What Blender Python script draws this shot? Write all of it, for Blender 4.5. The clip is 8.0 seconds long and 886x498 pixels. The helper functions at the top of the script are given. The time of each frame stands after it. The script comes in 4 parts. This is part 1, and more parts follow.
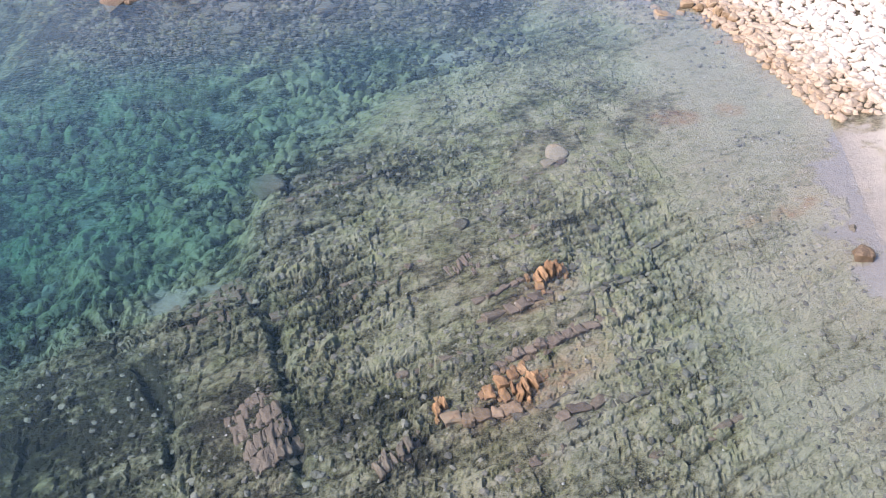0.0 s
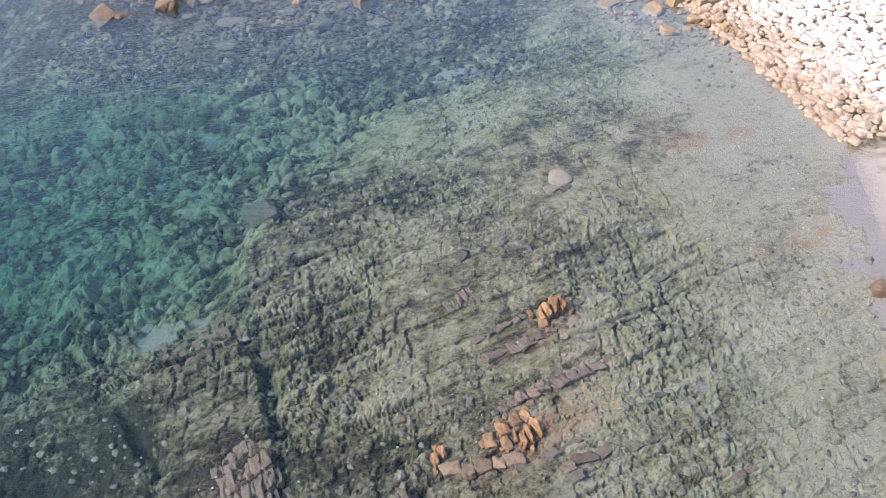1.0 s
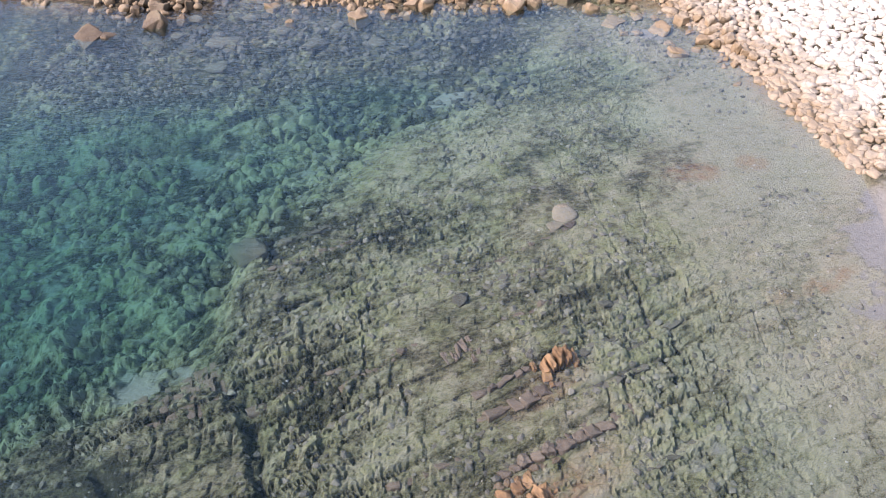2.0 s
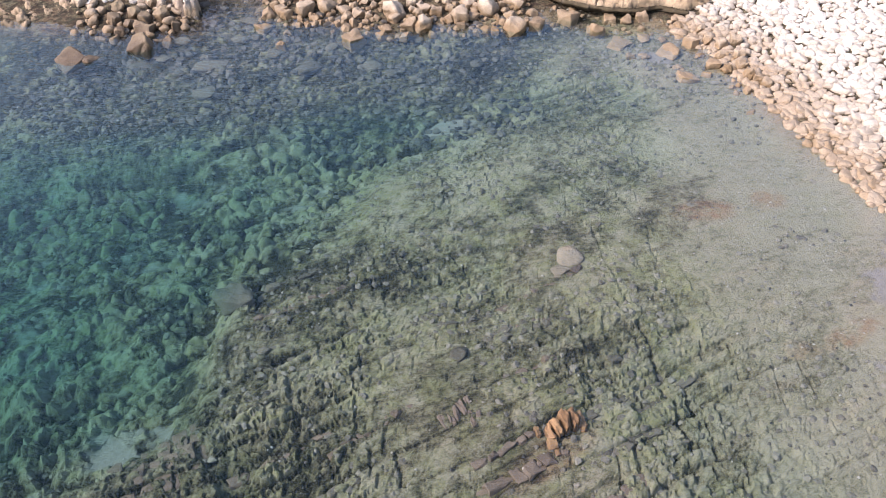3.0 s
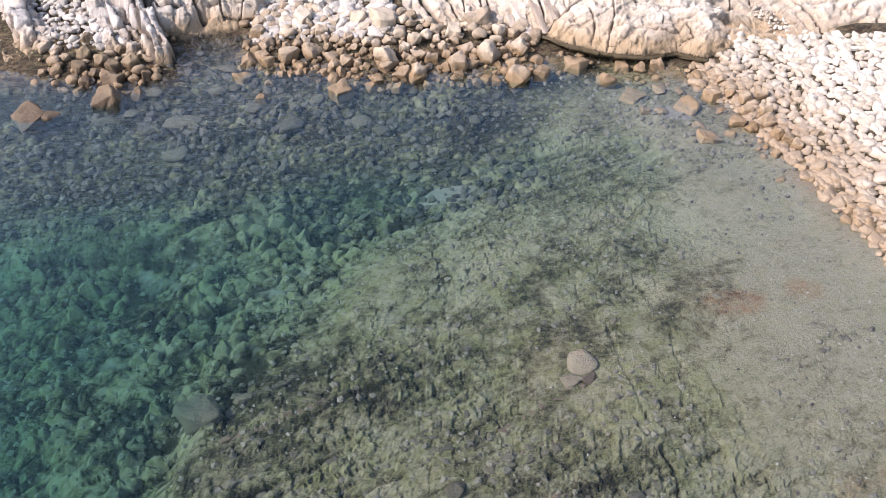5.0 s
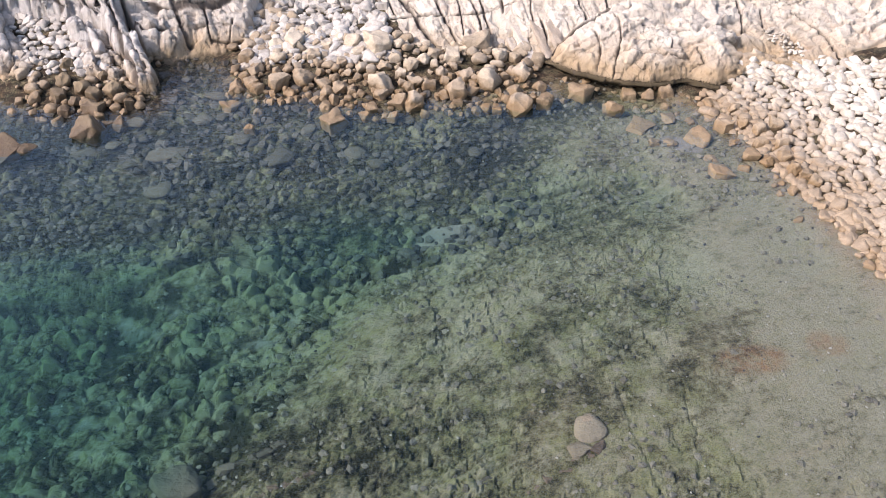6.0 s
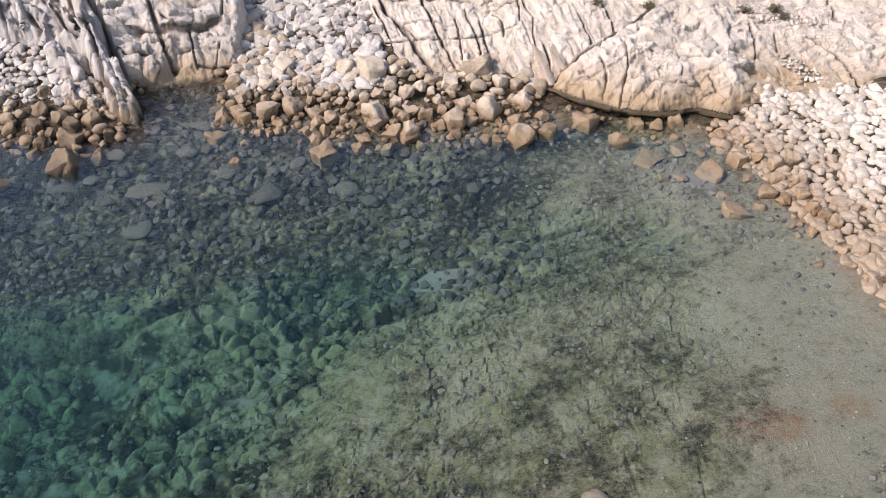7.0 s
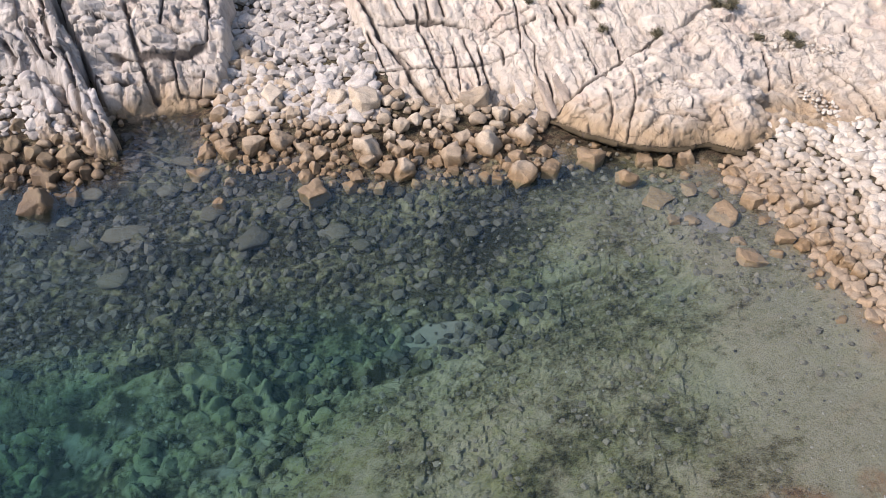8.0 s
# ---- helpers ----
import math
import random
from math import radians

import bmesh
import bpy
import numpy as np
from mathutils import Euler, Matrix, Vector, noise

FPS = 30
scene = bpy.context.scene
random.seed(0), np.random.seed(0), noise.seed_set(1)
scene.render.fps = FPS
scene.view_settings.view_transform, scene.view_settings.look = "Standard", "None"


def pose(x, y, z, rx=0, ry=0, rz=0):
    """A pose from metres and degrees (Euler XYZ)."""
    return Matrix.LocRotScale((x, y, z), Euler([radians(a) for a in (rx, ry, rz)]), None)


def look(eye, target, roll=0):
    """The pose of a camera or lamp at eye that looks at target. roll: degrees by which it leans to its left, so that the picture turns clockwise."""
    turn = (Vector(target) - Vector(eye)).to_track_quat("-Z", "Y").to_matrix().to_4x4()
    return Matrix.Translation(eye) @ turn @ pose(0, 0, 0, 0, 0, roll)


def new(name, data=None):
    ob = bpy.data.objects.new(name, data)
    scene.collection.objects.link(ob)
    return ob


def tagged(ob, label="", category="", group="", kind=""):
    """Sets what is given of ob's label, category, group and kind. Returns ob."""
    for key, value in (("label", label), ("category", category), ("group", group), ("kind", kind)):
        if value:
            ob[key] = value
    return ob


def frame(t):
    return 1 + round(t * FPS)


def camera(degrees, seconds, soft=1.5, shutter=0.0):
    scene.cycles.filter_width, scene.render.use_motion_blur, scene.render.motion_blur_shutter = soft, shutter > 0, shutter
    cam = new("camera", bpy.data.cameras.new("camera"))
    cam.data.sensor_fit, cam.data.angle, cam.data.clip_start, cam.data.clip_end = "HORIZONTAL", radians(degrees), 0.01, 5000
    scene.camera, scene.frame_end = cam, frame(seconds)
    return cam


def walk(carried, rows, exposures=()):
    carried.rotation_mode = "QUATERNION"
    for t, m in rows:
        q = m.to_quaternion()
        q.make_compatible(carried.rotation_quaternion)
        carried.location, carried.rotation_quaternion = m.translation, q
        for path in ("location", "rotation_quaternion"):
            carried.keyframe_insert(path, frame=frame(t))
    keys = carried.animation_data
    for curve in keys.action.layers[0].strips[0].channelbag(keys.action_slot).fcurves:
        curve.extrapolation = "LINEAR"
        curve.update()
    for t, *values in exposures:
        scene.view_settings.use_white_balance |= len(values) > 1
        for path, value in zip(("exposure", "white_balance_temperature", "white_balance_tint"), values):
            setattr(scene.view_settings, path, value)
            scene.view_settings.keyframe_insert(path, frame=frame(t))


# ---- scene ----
cam = camera(52.9, 8.0, soft=0.8)
PATH = [
    (0, (0.185, 0.542, 14.846), (0.154, 2.071, 13.557), -0.1),
    (0.5, (0.178, 1.126, 14.836), (0.147, 2.656, 13.549), -0.0),
    (1, (0.195, 1.845, 14.849), (0.163, 3.374, 13.56), -0.1),
    (1.5, (0.21, 2.652, 14.878), (0.177, 4.18, 13.588), -0.1),
    (3, (0.246, 5.41, 14.846), (0.213, 6.936, 13.554), -0.1),
    (3.5, (0.257, 6.335, 14.831), (0.224, 7.862, 13.54), -0.1),
    (4, (0.266, 7.27, 14.852), (0.234, 8.795, 13.559), -0.1),
    (4.5, (0.287, 8.179, 14.844), (0.254, 9.704, 13.551), -0.1),
    (6, (0.289, 11.054, 14.903), (0.258, 12.573, 13.603), -0.1),
    (6.5, (0.321, 12.0, 14.886), (0.289, 13.519, 13.585), -0.1),
    (7, (0.391, 12.987, 14.888), (0.356, 14.503, 13.584), -0.2),
    (7.5, (0.397, 13.951, 14.892), (0.363, 15.466, 13.587), -0.1),
    (8, (0.405, 14.967, 14.87), (0.373, 16.482, 13.565), -0.1),
]
walk(cam, [(t, look(eye, target, roll)) for t, eye, target, roll in PATH],
     exposures=[(0, .98, 5720, 24), (1.5, .90, 5750, 24), (3.5, .74, 5850, 23), (4.5, .65, 5880, 22), (6.5, .44, 5950, 21), (8, .25, 5970, 21)])

# ---- light ----
SUN_ELEVATION, SUN_AZIMUTH = 44.0, -112.0   # degrees; azimuth from +y, to the west negative
world = bpy.data.worlds.new("world")
scene.world = world
world.use_nodes = True
sky = world.node_tree.nodes.new("ShaderNodeTexSky")
sky.sky_type, sky.sun_disc = "NISHITA", False
sky.sun_elevation, sky.sun_rotation = radians(SUN_ELEVATION), radians(SUN_AZIMUTH)
sky.air_density, sky.dust_density, sky.ozone_density = 1.6, 4.0, 3.0
world.node_tree.links.new(sky.outputs[0], world.node_tree.nodes["Background"].inputs[0])
world.node_tree.nodes["Background"].inputs[1].default_value = 0.15
sun = new("sun", bpy.data.lights.new("sun", "SUN"))
sun.data.energy, sun.data.angle, sun.data.color = 4.0, radians(2.5), (1.0, 0.92, 0.81)
a, e = radians(SUN_AZIMUTH), radians(SUN_ELEVATION)
sun.matrix_world = look((60 * math.sin(a) * math.cos(e), 60 * math.cos(a) * math.cos(e) + 25, 60 * math.sin(e)), (0, 25, 0))


# ---- materials ----
class Nodes:
    """A small writer of node materials."""

    def __init__(self, name):
        self.mat = bpy.data.materials.new(name)
        self.mat.use_nodes = True
        self.tree = self.mat.node_tree
        self.tree.nodes.clear()

    def add(self, kind, inputs=(), **props):
        node = self.tree.nodes.new("ShaderNode" + kind)
        for key, value in props.items():
            if key == "operation":
                node.operation = value
            elif key == "blend":
                node.data_type, node.blend_type = "RGBA", value
            elif key == "attribute":
                node.attribute_name = value
            elif key == "feature":
                node.feature = value
        for key, value in dict(inputs).items():
            self.put(node, key, value)
        return node

    def put(self, node, key, value):
        if isinstance(value, bpy.types.NodeSocket):
            self.tree.links.new(value, node.inputs[key])
        else:
            node.inputs[key].default_value = value

    def mix(self, fac, a, b, blend="MIX"):
        node = self.add("Mix", {0: fac}, blend=blend)
        for key, value in ((6, a), (7, b)):
            self.put(node, key, (*value, 1) if isinstance(value, tuple) and len(value) == 3 else value)
        return node.outputs[2]

    def math(self, operation, a, b=0.0, c=0.0):
        return self.add("Math", {0: a, 1: b, 2: c}, operation=operation).outputs[0]

    def span(self, value, low, high, to_low=0.0, to_high=1.0):
        node = self.add("MapRange", {0: value, 1: low, 2: high, 3: to_low, 4: to_high})
        return node.outputs[0]

    def attr(self, name):
        return self.add("Attribute", attribute=name).outputs["Fac"]

    def place(self):
        return self.add("NewGeometry").outputs["Position"]

    def noise(self, scale, detail=4.0, rough=0.55, vector=None, distortion=0.0):
        ins = {"Scale": scale, "Detail": detail, "Roughness": rough, "Distortion": distortion}
        if vector is not None:
            ins["Vector"] = vector
        return self.add("TexNoise", ins).outputs[0]

    def stretch(self, vector, scale, turn=0.0):
        level = self.add("Mapping", {0: vector, 2: (0, 0, radians(-turn))}).outputs[0]
        return self.add("Mapping", {0: level, 3: scale}).outputs[0]

    def bump(self, height, strength, distance):
        return self.add("Bump", {"Height": height, "Strength": strength, "Distance": distance}).outputs[0]

    def surface(self, color, rough, normal=None, specular=0.4):
        ins = {"Base Color": color, "Roughness": rough, "Specular IOR Level": specular}
        if normal is not None:
            ins["Normal"] = normal
        return self.end(self.add("BsdfPrincipled", ins).outputs[0])

    def end(self, shader):
        out = self.add("OutputMaterial")
        self.tree.links.new(shader, out.inputs[0])
        return self.mat


def seabed_material():
    """Pale silt over rock, with dark weedy clumps, rusty patches and clean sand."""
    n = Nodes("seabed_rock")
    p = n.place()
    along = n.stretch(p, (1.0, 1.7, 1.0), 26)
    clump = n.noise(2.4, 9.0, 0.72, along, 0.3)
    fine = n.noise(8.0, 8.0, 0.75, p)
    grain = n.noise(34.0, 4.0, 0.7, p)
    broad = n.noise(0.55, 3.0, 0.5, p)
    joint = n.add("TexVoronoi", {"Vector": n.stretch(p, (1.0, .8, 1.0), 26), "Scale": 4.6, "Randomness": 1.0}, feature="DISTANCE_TO_EDGE").outputs[0]
    tone = n.math("ADD", n.attr("tone"), n.math("MULTIPLY", n.math("SUBTRACT", clump, 0.5), 2.5))
    tone = n.math("ADD", tone, n.math("MULTIPLY", n.math("SUBTRACT", fine, 0.5), 2.5))
    tone = n.math("ADD", tone, n.math("MULTIPLY", n.math("SUBTRACT", grain, 0.5), 2.0))
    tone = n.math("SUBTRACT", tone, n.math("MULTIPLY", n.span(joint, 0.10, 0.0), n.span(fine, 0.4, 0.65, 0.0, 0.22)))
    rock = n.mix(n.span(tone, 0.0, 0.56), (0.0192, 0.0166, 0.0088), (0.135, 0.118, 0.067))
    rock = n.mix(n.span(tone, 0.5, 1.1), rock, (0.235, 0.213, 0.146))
    bare = n.span(n.noise(1.0, 6.0, 0.65, n.stretch(p, (.45, 1.9, 1.0), 30)), 0.53, 0.64, 0.0, 0.55)
    rock = n.mix(bare, rock, n.mix(n.span(tone, 0.04, 1.0), (0.0276, 0.0209, 0.0126), (0.248, 0.204, 0.131)))
    turf = n.span(n.noise(2.9, 8.0, 0.72, along, 0.4), 0.47, 0.58)
    turf = n.math("MULTIPLY", turf, n.span(n.noise(0.5, 3.0, 0.5, p), 0.35, 0.6, 0.3, 0.75))
    side = n.span(n.add("SeparateXYZ", {0: p}).outputs[0], 3.0, 8.0, 1.0, 0.45)
    turf = n.math("MULTIPLY", turf, side)
    rock = n.mix(turf, rock, n.mix(n.span(tone, 0.04, 1.1), (0.0199, 0.0186, 0.00579), (0.172, 0.161, 0.0683)))
    weed = n.math("MULTIPLY", n.attr("algae"), n.span(n.noise(1.9, 6.0, 0.7, p), 0.42, 0.62, 0.0, 0.8))
    rock = n.mix(weed, rock, n.mix(n.span(tone, 0.04, 1.0), (0.0199, 0.0192, 0.00579), (0.16, 0.155, 0.0641)))
    rust = n.math("MULTIPLY", n.attr("rust"), n.span(n.noise(3.0, 6.0, 0.7, p), 0.38, 0.60))
    rock = n.mix(rust, rock, n.mix(n.span(tone, 0.05, 0.85), (0.0352, 0.0197, 0.0103), (0.207, 0.132, 0.0705)))
    height = n.add("SeparateXYZ", {0: p}).outputs[2]
    sand = n.mix(broad, (0.19, 0.17, 0.142), (0.235, 0.211, 0.18))
    sand = n.mix(n.span(fine, 0.42, 0.62, 0.0, 0.55), sand, (0.125, 0.111, 0.0905))
    sand = n.mix(n.span(grain, 0.35, 0.65, 0.0, 0.4), sand, (0.13, 0.115, 0.0951))
    edge = n.math("ADD", height, n.math("MULTIPLY", n.math("SUBTRACT", n.noise(1.2, 4.0, 0.6, p), 0.5), 0.25))
    dry = n.mix(broad, (0.33, 0.285, 0.215), (0.40, 0.35, 0.27))
    sand = n.mix(n.span(edge, 0.0, 0.3), sand, dry)
    color = n.mix(n.attr("sand"), rock, sand)
    relief = n.math("ADD", fine, n.math("MULTIPLY", grain, 0.35))
    relief = n.math("MULTIPLY", relief, n.span(n.attr("sand"), 0.0, 1.0, 1.0, 0.55))
    return n.surface(color, 0.85, n.bump(relief, 1.0, 0.08), 0.25)


def stone_material(name, dark, pale, stain, band=0.32, joined=False):
    """Weathered boulder stone, stained brown below the splash line."""
    n = Nodes(name)
    p = n.place()
    own = n.add("NewGeometry").outputs["Random Per Island"] if joined else n.add("ObjectInfo").outputs["Random"]
    fine = n.noise(7.0, 6.0, 0.62, p)
    grain = n.noise(45.0, 3.0, 0.6, p)
    color = n.mix(n.span(n.math("ADD", n.math("MULTIPLY", own, 0.8), n.math("MULTIPLY", fine, 1.0)), 0.4, 1.2), dark, pale)
    color = n.mix(n.span(n.noise(2.3, 5.0, 0.6, p), 0.55, 0.75, 0.0, 0.45), color, n.mix(own, stain, pale))
    height = n.add("SeparateXYZ", {0: p}).outputs[2]
    edge = n.math("ADD", height, n.math("MULTIPLY", n.math("SUBTRACT", n.noise(1.3, 4.0, 0.6, p), 0.5), 0.7))
    wet = n.span(edge, band + 0.25, band - 0.15)
    color = n.mix(n.math("MULTIPLY", wet, n.span(own, 0.0, 1.0, 0.6, 0.95)), color, n.mix(fine, tuple(c * 0.45 for c in stain), stain))
    color = n.mix(n.span(grain, 0.38, 0.6, 0.35, 0.0), color, (0.09, 0.08, 0.065))
    relief = n.math("ADD", fine, n.math("MULTIPLY", grain, 0.25))
    return n.surface(color, n.span(wet, 0.0, 1.0, 0.85, 0.5), n.bump(n.math("ADD", relief, n.math("MULTIPLY", n.noise(2.6, 5.0, 0.6, p), 1.2)), 0.9, 0.06), 0.35)


def cliff_material():
    """Pale jointed rock: cream to grey, thin dark fissures, brown below the splash line."""
    n = Nodes("cliff_rock")
    p = n.place()
    slanted = n.stretch(p, (.75, 1.25, 0.9), 108)
    fine = n.noise(5.0, 9.0, 0.72, slanted)
    grain = n.noise(26.0, 5.0, 0.7, p)
    broad = n.noise(0.42, 4.0, 0.55, p)
    warp = n.add("VectorMath", {0: slanted, 1: n.add("Mix", {0: .12, 6: (0, 0, 0, 1), 7: n.add("TexNoise", {"Vector": p, "Scale": 2.5, "Detail": 4.0}).outputs[1]}, blend="MIX").outputs[2]}, operation="ADD").outputs[0]
    thin = n.add("TexVoronoi", {"Vector": warp, "Scale": 2.6, "Randomness": 1.0}, feature="DISTANCE_TO_EDGE").outputs[0]
    fissure = n.math("MULTIPLY", n.span(thin, 0.022, 0.004), n.span(n.noise(1.3, 3.0, 0.5, p), 0.45, 0.6))
    tone = n.math("ADD", n.math("MULTIPLY", n.attr("tone"), 0.7), n.math("MULTIPLY", fine, 0.6))
    warm = n.mix(n.span(tone, 0.3, 0.9), (0.39, 0.315, 0.235), (0.68, 0.60, 0.485))
    cool = n.mix(n.span(tone, 0.3, 0.9), (0.25, 0.225, 0.20), (0.60, 0.555, 0.50))
    color = n.mix(n.span(n.math("ADD", n.attr("grey"), n.math("SUBTRACT", broad, 0.5)), 0.2, 0.7), warm, cool)
    pink = n.span(n.noise(0.9, 5.0, 0.65, slanted), 0.54, 0.7, 0.0, 0.5)
    color = n.mix(pink, color, (0.53, 0.39, 0.30))
    stain = n.span(n.noise(1.7, 7.0, 0.7, slanted), 0.55, 0.72, 0.0, 0.55)
    color = n.mix(stain, color, (0.20, 0.165, 0.13))
    height = n.add("SeparateXYZ", {0: p}).outputs[2]
    edge = n.math("ADD", height, n.math("MULTIPLY", n.math("SUBTRACT", n.noise(1.1, 4.0, 0.6, p), 0.5), 0.5))
    edge = n.math("ADD", edge, n.math("MULTIPLY", n.math("MINIMUM", n.attr("grey"), 0.0), 2.2))
    wet = n.span(edge, 0.9, 0.3)
    color = n.mix(n.math("MULTIPLY", wet, 0.85), color, n.mix(fine, (0.17, 0.105, 0.045), (0.50, 0.36, 0.20)))
    color = n.mix(n.span(edge, 0.16, -0.08, 0.0, 0.9), color, (0.042, 0.032, 0.014))
    # open cracks: the shade inside them is put into the rock colour
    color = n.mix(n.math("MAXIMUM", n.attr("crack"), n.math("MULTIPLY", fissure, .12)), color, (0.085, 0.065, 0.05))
    relief = n.math("SUBTRACT", n.math("ADD", fine, n.math("MULTIPLY", grain, 0.3)), n.math("MULTIPLY", fissure, 0.5))
    return n.surface(color, 0.85, n.bump(relief, 1.0, 0.09), 0.3)


def water_material():
    """Clear sea water: tinted by its depth, scattering a little green, glossy on top."""
    n = Nodes("sea_water")
    p = n.place()
    depth = n.attr("depth")
    tint = n.add("CombineColor", {k: n.math("POWER", 2.71828, n.math("MULTIPLY", depth, -rate))
                                  for k, rate in ((0, 0.39), (1, 0.15), (2, 0.19))}).outputs[0]
    clear = n.add("BsdfTransparent", {0: tint}).outputs[0]
    cloudy = n.add("BsdfDiffuse", {0: (0.035, 0.14, 0.15, 1)}).outputs[0]
    murk = n.math("SUBTRACT", 1.0, n.math("POWER", 2.71828, n.math("MULTIPLY", depth, -0.025)))
    body = n.add("MixShader", {0: murk, 1: clear, 2: cloudy}).outputs[0]
    ripple = n.noise(3.2, 3.0, 0.55, n.stretch(p, (0.75, 1.25, 1.0), 8), 0.4)
    chop = n.noise(9.0, 2.0, 0.5, n.stretch(p, (0.5, 1.3, 1.0), 8))
    swell = n.noise(0.8, 2.0, 0.5, n.stretch(p, (0.6, 1.2, 1.0), 10))
    relief = n.math("ADD", n.math("ADD", ripple, n.math("MULTIPLY", chop, 0.6)), n.math("MULTIPLY", swell, 0.8))
    normal = n.bump(relief, n.span(n.add("SeparateXYZ", {0: p}).outputs[0], -8.0, 5.0, 0.75, 0.22), 0.035)
    gloss = n.add("BsdfGlossy", {"Color": (1, 1, 1, 1), "Roughness": 0.06, "Normal": normal}).outputs[0]
    facing = n.add("LayerWeight", {"Blend": 0.5, "Normal": normal}).outputs["Facing"]
    mirror = n.math("ADD", 0.02, n.math("MULTIPLY", 0.98, n.math("POWER", facing, 3.7)))
    return n.end(n.add("MixShader", {0: mirror, 1: body, 2: gloss}).outputs[0])


SEABED = seabed_material()
CLIFF = cliff_material()
WATER = water_material()
BOULDER = stone_material("boulder_stone", (0.30, 0.225, 0.14), (0.56, 0.465, 0.34), (0.27, 0.16, 0.06), 0.36)
COBBLE = stone_material("cobble_stone", (0.38, 0.32, 0.24), (0.64, 0.57, 0.465), (0.36, 0.235, 0.115), 0.33)
COBBLES = stone_material("cobble_stones", (0.38, 0.32, 0.24), (0.64, 0.57, 0.465), (0.36, 0.235, 0.115), 0.33, True)
SCREE = stone_material("scree_stones", (0.30, 0.265, 0.22), (0.56, 0.505, 0.43), (0.48, 0.36, 0.24), 0.1, True)
CHUTE = stone_material("chute_stone", (0.30, 0.265, 0.22), (0.56, 0.505, 0.43), (0.48, 0.36, 0.24), 0.1)
RUBBLE = stone_material("sunken_rubble", (0.0624, 0.0535, 0.0392), (0.196, 0.174, 0.131), (0.0891, 0.0757, 0.0446), -3.0, True)
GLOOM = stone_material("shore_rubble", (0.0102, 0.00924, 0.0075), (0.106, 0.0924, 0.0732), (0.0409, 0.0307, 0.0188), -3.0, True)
BANK = stone_material("bank_stones", (0.28, 0.21, 0.13), (0.54, 0.445, 0.32), (0.26, 0.155, 0.06), 0.36, True)
SUNK = stone_material("sunken_stone", (0.0428, 0.0367, 0.0238), (0.114, 0.0959, 0.0653), (0.0694, 0.0551, 0.0297), -3.0)
RUST = stone_material("rusty_stone", (0.103, 0.0516, 0.0189), (0.396, 0.232, 0.103), (0.232, 0.116, 0.0361), 0.0)
BROWN = stone_material("brown_stone", (0.13, 0.092, 0.05), (0.28, 0.205, 0.115), (0.12, 0.07, 0.03), 0.3)
TAN = stone_material("tan_stone", (0.126, 0.0998, 0.063), (0.22, 0.181, 0.123), (0.137, 0.11, 0.0683), -3.0)
SHELF = stone_material("shelf_stone", (0.0628, 0.0442, 0.0293), (0.18, 0.134, 0.0914), (0.159, 0.105, 0.0622), -0.1)
SLAB = stone_material("slab_stone", (0.34, 0.27, 0.20), (0.56, 0.48, 0.385), (0.46, 0.34, 0.22), 0.1)
WEEDY = stone_material("weedy_stone", (0.05, 0.0465, 0.025), (0.17, 0.158, 0.095), (0.075, 0.065, 0.0325), -3.0, True)
TAN_CHIPS = stone_material("pale_chips", (0.22, 0.195, 0.155), (0.36, 0.33, 0.275), (0.25, 0.2, 0.14), -3.0, True)
OCHRE = stone_material("ochre_stone", (0.134, 0.0864, 0.0448), (0.237, 0.16, 0.0928), (0.192, 0.115, 0.0512), -3.0)
DARK = stone_material("urchin_black", (0.012, 0.012, 0.013), (0.03, 0.03, 0.03), (0.02, 0.02, 0.02), -3.0)


# ---- fields over the plan ----
TABLE = np.random.RandomState(7).rand(256, 256, 4)


def value_noise(x, y, k=0):
    xi, yi = np.floor(x).astype(int), np.floor(y).astype(int)
    fx, fy = x - xi, y - yi
    fx, fy = fx * fx * (3 - 2 * fx), fy * fy * (3 - 2 * fy)
    pick = lambda i, j: TABLE[(xi + i + 17 * k) & 255, (yi + j + 31 * k) & 255, k & 3]
    return (pick(0, 0) * (1 - fx) + pick(1, 0) * fx) * (1 - fy) + (pick(0, 1) * (1 - fx) + pick(1, 1) * fx) * fy


def fbm(x, y, octaves=4, k=0):
    total, amp, norm = 0.0, 1.0, 0.0
    for o in range(octaves):
        total, norm = total + amp * value_noise(x * 2**o + 5.3 * o, y * 2**o + 9.1 * o, k + o), norm + amp
        amp *= 0.55
    return total / norm - 0.5


def smooth(v, low, high):
    s = np.clip((v - low) / (high - low), 0, 1)
    return s * s * (3 - 2 * s)


